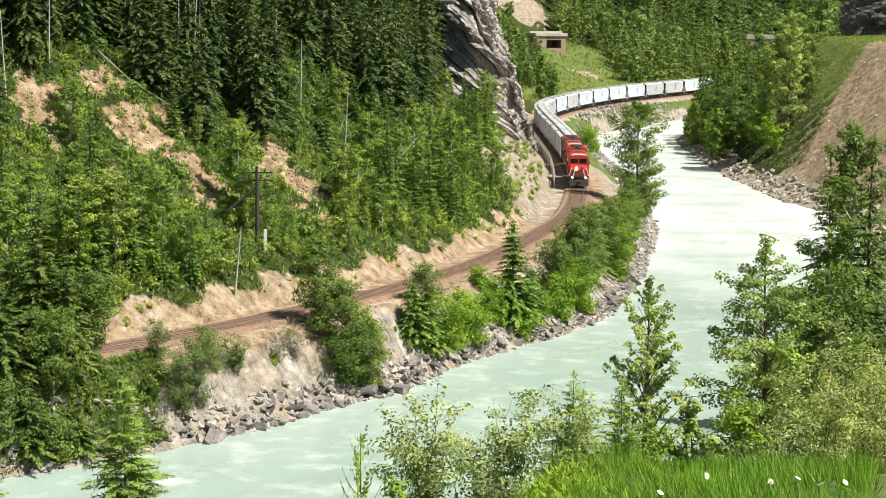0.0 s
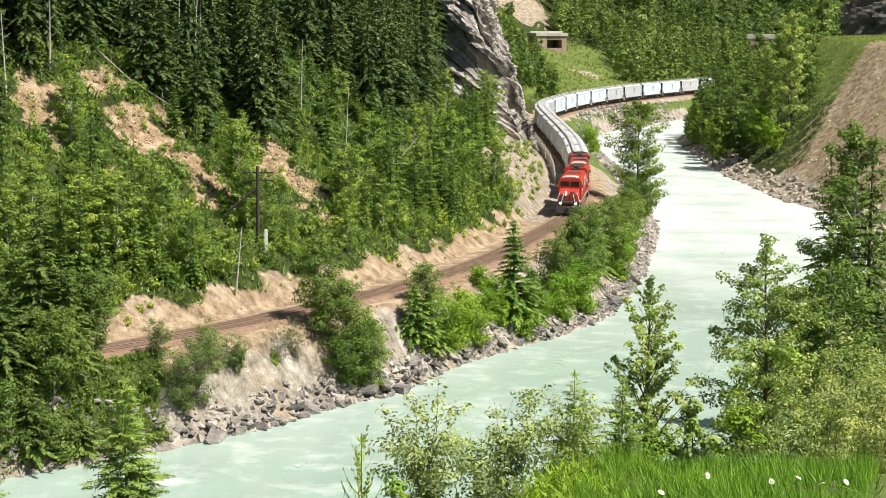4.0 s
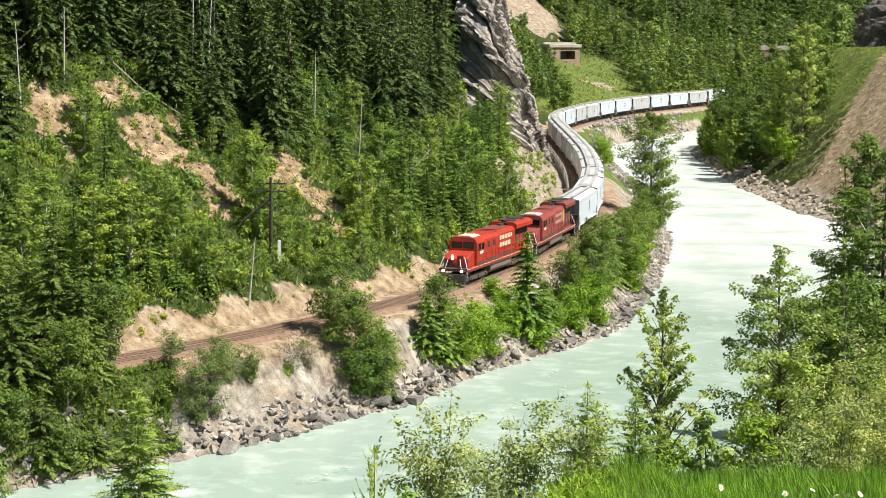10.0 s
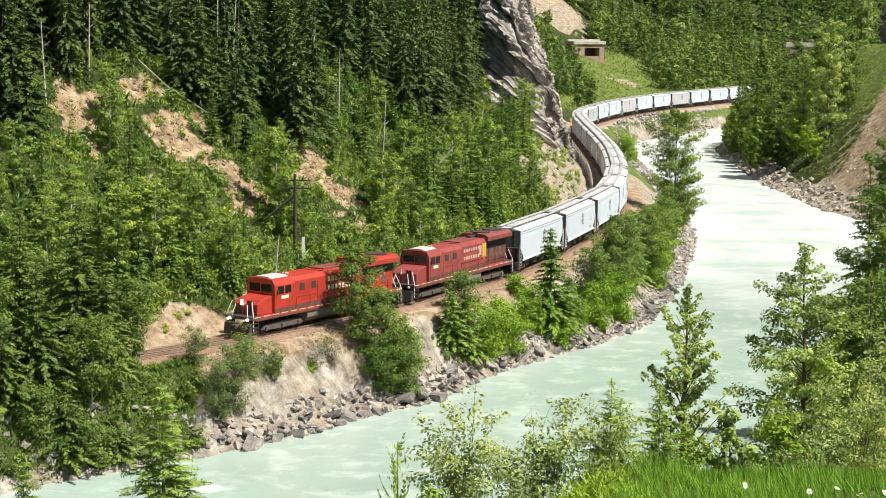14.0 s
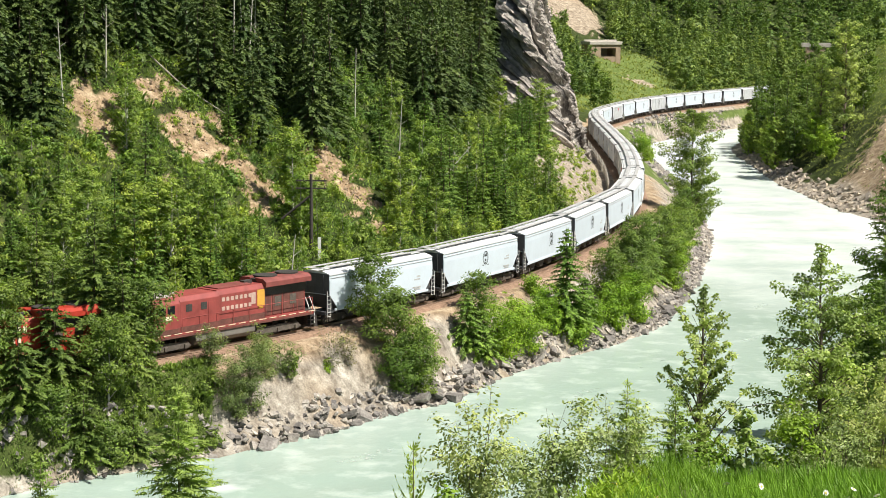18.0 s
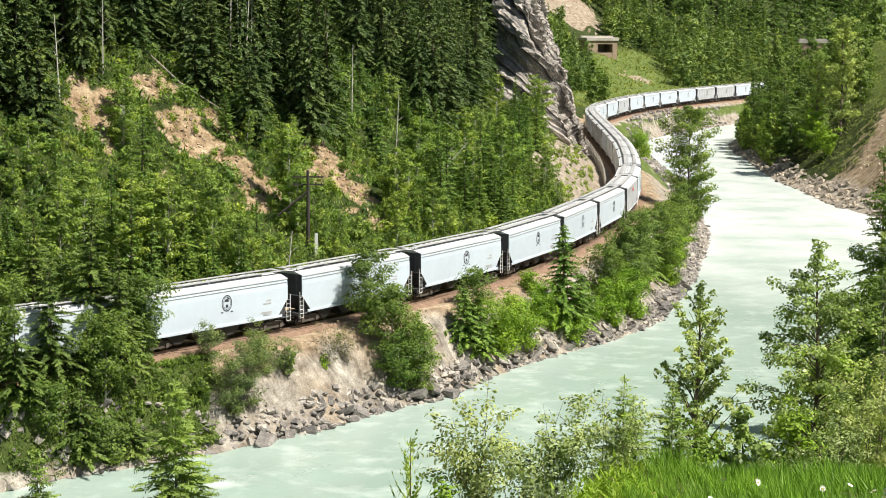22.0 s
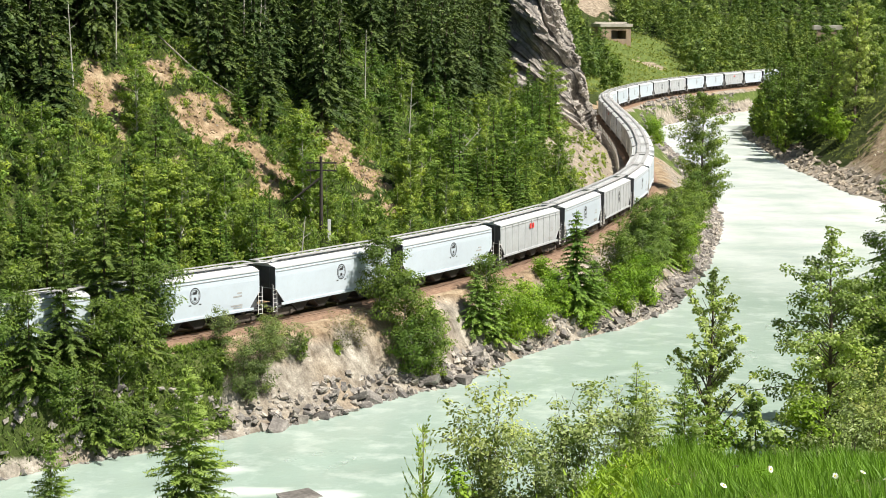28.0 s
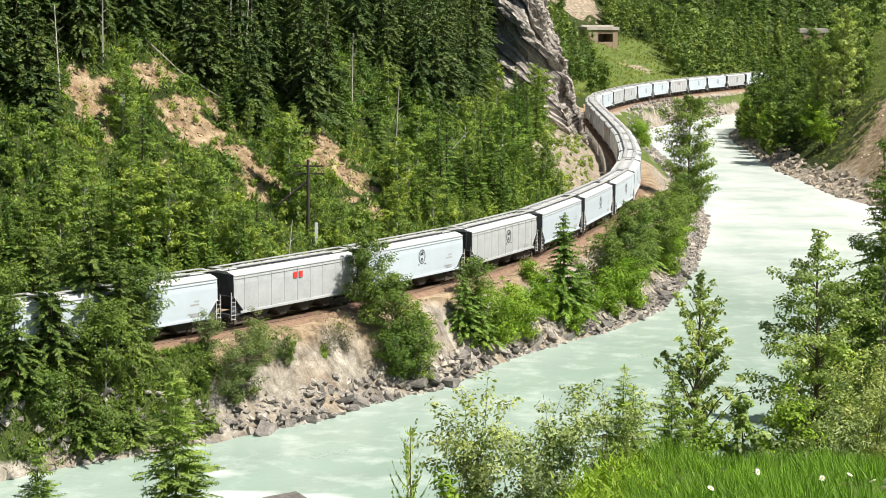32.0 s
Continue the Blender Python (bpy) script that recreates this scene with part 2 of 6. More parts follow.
M = {}
M["spruce"] = leaf("spruce_needles", (0.065, 0.108, 0.030), (0.215, 0.29, 0.078), 0.34)
M["hill_spruce"] = leaf("hill_spruce_needles", (0.037, 0.066, 0.023), (0.138, 0.195, 0.064), 0.22, vary=0.9)
M["fir"] = leaf("young_fir_needles", (0.11, 0.20, 0.045), (0.29, 0.41, 0.10), 0.42)
M["sapling"] = leaf("fresh_sapling_needles", (0.17, 0.26, 0.06), (0.42, 0.52, 0.15), 0.5)
M["hill_fir"] = leaf("hill_fir_needles", (0.10, 0.172, 0.040), (0.24, 0.355, 0.088), 0.38, vary=0.9)
M["aspen"] = leaf("aspen_leaves", (0.090, 0.150, 0.032), (0.225, 0.31, 0.075), 0.5)
M["hill_aspen"] = leaf("hill_aspen_leaves", (0.175, 0.245, 0.050), (0.390, 0.490, 0.120), 0.55, vary=0.9)
M["poplar"] = leaf("poplar_leaves", (0.23, 0.30, 0.09), (0.56, 0.63, 0.27), 0.62, rough=0.35)
M["willow"] = leaf("willow_leaves", (0.25, 0.31, 0.11), (0.50, 0.56, 0.27), 0.5, rough=0.4)
M["bank_willow"] = leaf("bank_willow_leaves", (0.12, 0.165, 0.055), (0.27, 0.32, 0.13), 0.45, rough=0.45)
M["dry_leaf"] = leaf("dry_olive_leaves", (0.13, 0.12, 0.06), (0.24, 0.23, 0.12), 0.4)
M["bush"] = leaf("bush_leaves", (0.15, 0.25, 0.022), (0.29, 0.43, 0.05), 0.45)
M["grass"] = leaf("meadow_grass", (0.10, 0.21, 0.02), (0.25, 0.42, 0.06), 0.45)
M["slope_grass"] = leaf("slope_grass", (0.17, 0.21, 0.05), (0.36, 0.40, 0.13), 0.4)
M["farwood"] = leaf("far_wood_needles", (0.095, 0.155, 0.05), (0.235, 0.325, 0.10), 0.32, vary=1.0)
M["bark"] = plain("bark", (0.13, 0.10, 0.075), 0.95, var=0.4, scale=3.0)
M["pale_bark"] = plain("pale_bark", (0.55, 0.52, 0.45), 0.9, var=0.25, scale=3.0, dirt_amt=0.6)
M["fir_stem"] = plain("young_fir_bark", (0.24, 0.22, 0.11), 0.95, var=0.3, scale=3.0)
M["deadwood"] = plain("dead_wood", (0.30, 0.27, 0.23), 0.95, var=0.3, scale=3.0)
M["petal"] = plain("white_petals", (0.85, 0.85, 0.80), 0.7, var=0.03, dirt_amt=0.05)
M["petal_y"] = plain("yellow_petals", (0.75, 0.55, 0.06), 0.7, var=0.05, dirt_amt=0.05)


def rock_material(name, a, c, scale=0.6):
    m, nt, b = material(name, 0.9)
    n1, n2, v = noise_node(nt, scale, 6.0), noise_node(nt, scale * 9, 6.0), nt.nodes.new("ShaderNodeTexVoronoi")
    v.inputs["Scale"].default_value = scale * 4
    oi = nt.nodes.new("ShaderNodeObjectInfo")
    geo = nt.nodes.new("ShaderNodeNewGeometry")
    col = ramp_node(nt, n1.outputs[0], [(0.28, a), (0.52, tuple((p + q) / 2 for p, q in zip(a, c))), (0.72, c)])
    col = mix(nt, col, ramp_node(nt, n2.outputs[0], [(0.3, (0.62, 0.6, 0.58)), (0.7, (1.2, 1.2, 1.18))]), 1.0, "MULTIPLY")
    col = mix(nt, col, ramp_node(nt, oi.outputs["Random"], [(0, (0.55, 0.54, 0.54)), (1, (1.35, 1.32, 1.28))]), 1.0, "MULTIPLY")
    col = mix(nt, col, ramp_node(nt, geo.outputs["Random Per Island"], [(0, (0.55, 0.55, 0.57)), (1, (1.32, 1.29, 1.22))]), 1.0, "MULTIPLY")
    nt.links.new(col, b.inputs["Base Color"])
    bump(nt, b, mix(nt, n2.outputs[0], v.outputs[0], 0.4), 0.6, 0.12)
    return m


M["rock"] = rock_material("grey_riprap_rock", (0.12, 0.114, 0.11), (0.46, 0.44, 0.415), 0.7)
M["cliff"] = rock_material("grey_cliff_rock", (0.33, 0.315, 0.295), (0.70, 0.67, 0.62), 0.16)
_nt = M["cliff"].node_tree
_at = _nt.nodes.new("ShaderNodeAttribute")
_at.attribute_name = "bed"
_w = _nt.nodes.new("ShaderNodeTexNoise")
_w.noise_dimensions = "1D"
_w.inputs["Scale"].default_value, _w.inputs["Detail"].default_value = 0.9, 8.0
_nt.links.new(_at.outputs["Fac"], _w.inputs["W"])
_b = _nt.nodes["Principled BSDF"]
_old = _b.inputs["Base Color"].links[0].from_socket
_nt.links.new(mix(_nt, _old, ramp_node(_nt, _w.outputs[0], [(0.38, (0.25, 0.24, 0.24)), (0.46, (0.8, 0.79, 0.77)), (0.62, (1.4, 1.36, 1.3))]), 1.0, "MULTIPLY"), _b.inputs["Base Color"])
bump(_nt, _b, mix(_nt, _w.outputs[0], noise_node(_nt, 1.4, 6.0).outputs[0], 0.3), 1.0, 2.2)
M["scar_stones"] = rock_material("ochre_rubble", (0.20, 0.14, 0.09), (0.46, 0.37, 0.26), 0.9)
M["stones"] = rock_material("tan_gravel_stones", (0.36, 0.31, 0.25), (0.60, 0.55, 0.47), 0.9)


def ground_material():
    m, nt, b = material("earth_and_undergrowth", 0.95)
    b.inputs["Specular IOR Level"].default_value = 0.15
    at = nt.nodes.new("ShaderNodeAttribute")
    at.attribute_name = "cover"
    sep = nt.nodes.new("ShaderNodeSeparateColor")
    nt.links.new(at.outputs["Color"], sep.inputs[0])
    big, mid, fine = noise_node(nt, 0.09, 5.0), noise_node(nt, 0.8, 6.0), noise_node(nt, 6.0, 5.0, 0.7)
    # undergrowth green holds the shade of the gaps between trees
    green = ramp_node(nt, mid.outputs[0], [(0.3, (0.016, 0.024, 0.007)), (0.55, (0.045, 0.062, 0.016)), (0.75, (0.11, 0.12, 0.045))])
    ochre = ramp_node(nt, mid.outputs[0], [(0.3, (0.19, 0.128, 0.078)), (0.5, (0.345, 0.255, 0.162)), (0.72, (0.51, 0.415, 0.29))])
    grey = ramp_node(nt, mid.outputs[0], [(0.3, (0.20, 0.18, 0.155)), (0.52, (0.35, 0.322, 0.28)), (0.72, (0.52, 0.49, 0.44))])
    lush = ramp_node(nt, mid.outputs[0], [(0.3, (0.075, 0.11, 0.025)), (0.55, (0.13, 0.175, 0.045)), (0.75, (0.22, 0.25, 0.09))])
    green = mix(nt, green, lush, sep.outputs[2])
    soil = mix(nt, grey, ochre, sep.outputs[1])
    run = nt.nodes.new("ShaderNodeMapping")                       # rain runnels down the slope
    run.inputs["Scale"].default_value = (1.5, 1.5, 0.25)
    tcr = nt.nodes.new("ShaderNodeTexCoord")
    nt.links.new(tcr.outputs["Object"], run.inputs["Vector"])
    runn = nt.nodes.new("ShaderNodeTexNoise")
    runn.inputs["Scale"].default_value, runn.inputs["Detail"].default_value = 1.0, 6.0
    nt.links.new(run.outputs[0], runn.inputs["Vector"])
    soil = mix(nt, soil, ramp_node(nt, runn.outputs[0], [(0.30, (0.58, 0.54, 0.50)), (0.46, (0.95, 0.93, 0.9)), (0.70, (1.18, 1.17, 1.15))]), 1.0, "MULTIPLY")
    soil = mix(nt, soil, ramp_node(nt, fine.outputs[0], [(0.3, (0.62, 0.6, 0.58)), (0.68, (1.22, 1.22, 1.2))]), 1.0, "MULTIPLY")
    edge = nt.nodes.new("ShaderNodeMath")
    edge.operation = "ADD"
    nt.links.new(sep.outputs[0], edge.inputs[0])
    jit = nt.nodes.new("ShaderNodeMath")
    jit.operation = "MULTIPLY_ADD"
    jit.inputs[1].default_value, jit.inputs[2].default_value = 0.9, -0.45
    nt.links.new(mid.outputs[0], jit.inputs[0])
    nt.links.new(jit.outputs[0], edge.inputs[1])
    mask = ramp_node(nt, edge.outputs[0], [(0.38, (0, 0, 0)), (0.58, (1, 1, 1))])
    nt.links.new(mix(nt, green, soil, mask), b.inputs["Base Color"])
    bump(nt, b, mix(nt, mid.outputs[0], fine.outputs[0], 0.6), 0.8, 0.22)
    return m


M["ground"] = ground_material()


def water_material():
    m, nt, b = material("milky_glacial_water", 0.22)
    b.inputs["IOR"].default_value = 1.33
    tc = nt.nodes.new("ShaderNodeTexCoord")
    n1, n2, n3 = noise_node(nt, 0.05, 4.0), noise_node(nt, 0.32, 5.0), noise_node(nt, 1.6, 4.0)
    at = nt.nodes.new("ShaderNodeAttribute")
    at.attribute_name = "glare_foam"
    col = ramp_node(nt, n1.outputs[0], [(0.3, (0.30, 0.395, 0.335)), (0.7, (0.385, 0.475, 0.415))])
    foam = ramp_node(nt, n2.outputs[0], [(0.50, (0, 0, 0)), (0.78, (0.5,) * 3)])
    col = mix(nt, col, (0.74, 0.80, 0.75), foam)
    # white for foam, and for glare painted onto the distant water
    white = mix(nt, (0.57, 0.65, 0.61), (0.82, 0.855, 0.83), ramp_node(nt, noise_node(nt, 0.10, 5.0).outputs[0], [(0.34, (0, 0, 0)), (0.62, (1, 1, 1))]))
    nt.links.new(mix(nt, col, white, at.outputs["Fac"]), b.inputs["Base Color"])
    bump(nt, b, mix(nt, n2.outputs[0], n3.outputs[0], 0.35), 0.28, 0.25)
    return m


M["water"] = water_material()
M["froth"] = plain("pale_river_froth", (0.62, 0.70, 0.64), 0.35, var=0.08, dirt=(0.62, 0.70, 0.64), dirt_amt=0.6)
_nt = M["froth"].node_tree                                # lacy: the water shows through the holes
_hole, _ms = _nt.nodes.new("ShaderNodeBsdfTransparent"), _nt.nodes.new("ShaderNodeMixShader")
_nt.links.new(ramp_node(_nt, noise_node(_nt, 1.5, 4.0).outputs[0], [(0.46, (0, 0, 0)), (0.72, (0.65,) * 3)]), _ms.inputs[0])
_nt.links.new(_hole.outputs[0], _ms.inputs[1])
_nt.links.new(_nt.nodes["Principled BSDF"].outputs[0], _ms.inputs[2])
_nt.links.new(_ms.outputs[0], _nt.nodes["Material Output"].inputs[0])
M["rail"] = plain("worn_rail_steel", (0.32, 0.22, 0.16), 0.45, 0.6, var=0.2)
M["tie"] = plain("weathered_sleeper", (0.20, 0.135, 0.095), 0.95, var=0.35)
M["ballast"] = rock_material("rusty_ballast", (0.19, 0.122, 0.085), (0.35, 0.24, 0.172), 2.2)
M["red"] = plain("red_locomotive_paint", (0.41, 0.038, 0.022), 0.45, var=0.2, scale=0.6, dirt_amt=0.4)
M["dull_red"] = plain("faded_red_paint", (0.27, 0.052, 0.045), 0.6, var=0.2, dirt_amt=0.4)
M["dark_red"] = plain("sooty_red_roof", (0.20, 0.05, 0.042), 0.7, var=0.3, dirt_amt=0.5)
M["black"] = plain("black_running_gear", (0.040, 0.036, 0.033), 0.7, var=0.3, dirt=(0.16, 0.12, 0.09), dirt_amt=0.4)
M["dusty_gear"] = plain("dusty_running_gear", (0.085, 0.072, 0.06), 0.8, var=0.4, scale=3.0, dirt=(0.24, 0.19, 0.14), dirt_amt=0.7)
M["dull_brown"] = plain("dark_brown_paint", (0.13, 0.045, 0.035), 0.75, var=0.35, scale=1.5, dirt=(0.16, 0.11, 0.08), dirt_amt=0.7)
M["grey_tank"] = plain("dusty_grey_steel", (0.17, 0.155, 0.135), 0.7, var=0.2)
M["glass"] = plain("dark_cab_glass", (0.012, 0.014, 0.015), 0.08, var=0.1, dirt_amt=0.02)
M["cream"] = plain("cream_marking", (0.78, 0.70, 0.50), 0.6, var=0.06, dirt_amt=0.15)
M["white"] = plain("white_marking", (0.80, 0.79, 0.76), 0.6, var=0.05, dirt_amt=0.2)
M["roof_pale"] = plain("dusty_pale_roof", (0.50, 0.44, 0.40), 0.7, var=0.2)
M["faded_mark"] = plain("faded_pale_marking", (0.50, 0.36, 0.30), 0.7, var=0.2, dirt=(0.27, 0.052, 0.045), dirt_amt=0.8)
M["gold"] = plain("golden_marking", (0.62, 0.33, 0.05), 0.6, var=0.1)
M["mark_red"] = plain("red_marking", (0.70, 0.05, 0.04), 0.6, var=0.08)
M["mark_black"] = plain("black_marking", (0.035, 0.035, 0.038), 0.6, var=0.1, dirt_amt=0.1)
M["car_white"] = plain("pale_grey_hopper_paint", (0.56, 0.63, 0.69), 0.5, var=0.035, scale=0.7, fine=5, dirt=(0.46, 0.43, 0.39), dirt_amt=0.22)
M["car_grey"] = plain("weathered_grey_hopper_paint", (0.46, 0.475, 0.485), 0.65, var=0.10, scale=0.8, fine=4, dirt=(0.30, 0.25, 0.20), dirt_amt=0.35)
M["car_roof"] = plain("pale_grey_roof_paint", (0.62, 0.63, 0.63), 0.55, var=0.06, dirt=(0.36, 0.33, 0.29), dirt_amt=0.35)
M["grille"] = plain("galvanised_walkway", (0.46, 0.455, 0.45), 0.6, 0.2, var=0.2)
# dark grey end paint, deepened to near-black for the shade between cars
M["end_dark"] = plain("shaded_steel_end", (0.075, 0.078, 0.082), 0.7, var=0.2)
M["concrete"] = plain("weathered_concrete", (0.50, 0.46, 0.40), 0.9, var=0.18, scale=0.4, dirt_amt=0.5)
M["brown_wall"] = plain("plain_brown_wall", (0.38, 0.28, 0.20), 0.9, var=0.2, scale=0.5)
M["timber"] = plain("grey_timber", (0.55, 0.51, 0.45), 0.95, var=0.3, scale=2)
M["pole"] = plain("dark_creosoted_pole", (0.05, 0.042, 0.036), 0.9, var=0.3)


def lamp_material():
    m, nt, b = material("lit_headlamp", 0.3)
    b.inputs["Emission Color"].default_value = (1.0, 0.86, 0.62, 1)
    b.inputs["Emission Strength"].default_value = 9.0
    return m


M["lamp"] = lamp_material()

# ---- mesh helpers ----
def mesh_of(name, verts, faces, mat, smooth=False):
    """Mesh from an array of vertices and one array (or a list of arrays) of faces."""
    me = bpy.data.meshes.new(name)
    verts = np.asarray(verts, np.float32)
    groups = [np.asarray(g, np.int32) for g in (faces if isinstance(faces, list) else [faces]) if len(g)]
    sizes = np.concatenate([np.full(len(g), g.shape[1], np.int32) for g in groups])
    loops = np.concatenate([g.ravel() for g in groups])
    me.vertices.add(len(verts))
    me.vertices.foreach_set("co", verts.ravel())
    me.loops.add(len(loops))
    me.loops.foreach_set("vertex_index", loops)
    me.polygons.add(len(sizes))
    me.polygons.foreach_set("loop_start", np.r_[0, np.cumsum(sizes)[:-1]].astype(np.int32))
    me.polygons.foreach_set("use_smooth", np.full(len(sizes), bool(smooth)))
    me.update(calc_edges=True)
    me.validate()
    me.materials.append(mat)
    return me


class G:
    """A growing mesh of boxes, prisms and tubes."""

    def __init__(self):
        self.bm = bmesh.new()

    def box(self, x, y, z, sx, sy, sz, bevel=0.0, m=None):
        r = bmesh.ops.create_cube(self.bm, size=1, matrix=(m or Matrix()) @ Matrix.LocRotScale((x, y, z), None, (sx, sy, sz)))
        if bevel:
            edges = {e for v in r["verts"] for e in v.link_edges}
            bmesh.ops.bevel(self.bm, geom=list(edges), offset=bevel, segments=2, affect="EDGES", profile=0.6)
        return self

    def prism(self, outline, y0, y1, bevel=0.0, scale1=1.0):
        """An outline of (x, z) pushed from y0 to y1."""
        a = [self.bm.verts.new((x, y0, z)) for x, z in outline]
        b = [self.bm.verts.new((x * scale1, y1, z)) for x, z in outline]
        n = len(outline)
        fs = [self.bm.faces.new(a), self.bm.faces.new(b[::-1])]
        fs += [self.bm.faces.new((a[i], b[i], b[(i + 1) % n], a[(i + 1) % n])) for i in range(n)]
        bmesh.ops.recalc_face_normals(self.bm, faces=fs)
        if bevel:
            bmesh.ops.bevel(self.bm, geom=list({e for f in fs for e in f.edges}), offset=bevel, segments=2, affect="EDGES", profile=0.6)
        return self

    def side(self, outline, x0, x1, bevel=0.0):
        """An outline of (y, z) pushed from x0 to x1."""
        a = [self.bm.verts.new((x0, y, z)) for y, z in outline]
        b = [self.bm.verts.new((x1, y, z)) for y, z in outline]
        n = len(outline)
        fs = [self.bm.faces.new(a), self.bm.faces.new(b[::-1])]
        fs += [self.bm.faces.new((a[i], b[i], b[(i + 1) % n], a[(i + 1) % n])) for i in range(n)]
        bmesh.ops.recalc_face_normals(self.bm, faces=fs)
        if bevel:
            bmesh.ops.bevel(self.bm, geom=list({e for f in fs for e in f.edges}), offset=bevel, segments=2, affect="EDGES", profile=0.6)
        return self

    def rod(self, a, b, r, r2=None, n=6):
        a, b = Vector(a), Vector(b)
        d = b - a
        m = Matrix.Translation((a + b) / 2) @ d.to_track_quat("Z", "Y").to_matrix().to_4x4()
        bmesh.ops.create_cone(self.bm, cap_ends=True, segments=n, radius1=r, radius2=r if r2 is None else r2, depth=d.length, matrix=m)
        return self

    def disc(self, x, y, z, r, w, axis="X", n=16):
        turn = {"X": Euler((0, radians(90), 0)), "Y": Euler((radians(90), 0, 0)), "Z": Euler((0, 0, 0))}[axis].to_matrix().to_4x4()
        bmesh.ops.create_cone(self.bm, cap_ends=True, segments=n, radius1=r, radius2=r, depth=w, matrix=Matrix.Translation((x, y, z)) @ turn)
        return self

    def mesh(self, name, mat):
        me = bpy.data.meshes.new(name)
        self.bm.to_mesh(me)
        self.bm.free()
        me.materials.append(mat)
        return me


def part(name, g, mat, parent, label=""):
    me = g.mesh(name, mat) if isinstance(g, G) else g
    ob = new(name, me)
    ob.parent = parent
    return tagged(ob, label)


def thing(name, label, category, group="", m=None, mesh=None, kind=""):
    ob = new(name, mesh)
    if m is not None:
        ob.matrix_basis = m
    return tagged(ob, label, category, group, kind)

# ---- ground, river, track ----
def axis(stops):
    """Grid lines: (from, to, step) runs."""
    out = []
    for a, b, s in stops:
        out += list(np.arange(a, b, s))
    return np.array(out + [stops[-1][1]])


gx = axis([(-2600, -600, 250), (-600, -160, 40), (-160, -70, 6), (-70, -36, 2.5), (-36, 60, 1.25), (60, 120, 2.0), (120, 240, 6), (240, 600, 40), (600, 2600, 250)])
gy = axis([(-900, -100, 100), (-100, -4, 8), (-4, 40, 1.2), (40, 105, 2.2), (105, 240, 1.25), (240, 420, 2.2), (420, 640, 3.5), (640, 1200, 20), (1200, 3400, 180)])
GX, GY = np.meshgrid(gx, gy)
gz, bare, ochre = land(GX, GY)
meadow = LAND_MEADOW[0]
nx, ny = len(gx), len(gy)
gi = np.arange(nx * ny).reshape(ny, nx)
quads = np.stack([gi[:-1, :-1], gi[:-1, 1:], gi[1:, 1:], gi[1:, :-1]], -1).reshape(-1, 4)
me = mesh_of("ground", np.stack([GX.ravel(), GY.ravel(), gz], 1), quads, M["ground"], smooth=True)
ca = me.color_attributes.new("cover", "FLOAT_COLOR", "POINT")
ca.data.foreach_set("color", np.stack([bare, ochre, meadow, np.ones_like(bare)], 1).astype(np.float32).ravel())
thing("ground", "valley sides of ochre earth, gravel and green undergrowth", "ground", mesh=me, kind="structure")

wx, wy = axis([(-170, -40, 10), (-40, 10, 1.2), (10, 120, 2.5), (120, 560, 20)]), axis([(-70, 90, 10), (90, 104, 2.0), (104, 120, 0.7), (120, 300, 2.0), (300, 560, 5), (560, 1160, 25)])
WX, WY = np.meshgrid(wx, wy)
wxy = np.stack([WX.ravel(), WY.ravel()], 1)
dl, _ = side_of(LEFT_BANK, wxy)
dr, _ = side_of(RIGHT_BANK, wxy)
wz = WATER_Z + 0.05 * wobble(wxy[:, 0], wxy[:, 1], 6, 11) + 0.07 * wobble(wxy[:, 0], wxy[:, 1], 14, 12)
wi = np.arange(len(wx) * len(wy)).reshape(len(wy), len(wx))
wq = np.stack([wi[:-1, :-1], wi[:-1, 1:], wi[1:, 1:], wi[1:, :-1]], -1).reshape(-1, 4)
near_river = (dl > -22) & (dr < 22)
wq = wq[near_river[wq].all(1)]
wme = mesh_of("river_water", np.stack([wxy[:, 0], wxy[:, 1], wz], 1), wq, M["water"], smooth=True)
# whitens with distance: sky glare on the river, put into its colour
glare_foam = ramp(wxy[:, 1] + 16 * wobble(wxy[:, 0], wxy[:, 1], 24, 14), 160, 265)
for fx, fy, fl in ((-12.6, 110.4, 2.6), (-7.6, 109.6, 2.0), (-14.6, 115.4, 1.0)):      # standing waves behind sunken rocks
    glare_foam = np.maximum(glare_foam, 1 - ramp(np.hypot((wxy[:, 0] - fx) / fl, (wxy[:, 1] - fy) / 0.9), 0.6, 1.3))
cu = wme.attributes.new("glare_foam", "FLOAT", "POINT")
cu.data.foreach_set("value", glare_foam.astype(np.float32))
thing("river_water", "pale green milky glacial river with faint ripples", "river", mesh=wme, kind="structure")


def line_at(s):
    return np.interp(s, LINE_S, LINE[:, 0]), np.interp(s, LINE_S, LINE[:, 1])


def sweep(s0, s1, step, outline):
    """Vertices and quads of an outline of (offset to the right, z) carried along the track."""
    s = np.arange(s0, s1, step)
    x, y = line_at(s)
    x2, y2 = line_at(s + 0.5)
    tx, ty = x2 - x, y2 - y
    n = np.hypot(tx, ty)
    tx, ty = tx / n, ty / n
    v = np.concatenate([np.stack([x + o * ty, y - o * tx, np.full_like(x, z)], 1) for o, z in outline])
    k, m = len(s), len(outline)
    i = np.arange(k - 1)
    q = np.concatenate([np.stack([a * k + i, a * k + i + 1, ((a + 1) % m) * k + i + 1, ((a + 1) % m) * k + i], 1) for a in range(m)])
    return v, q


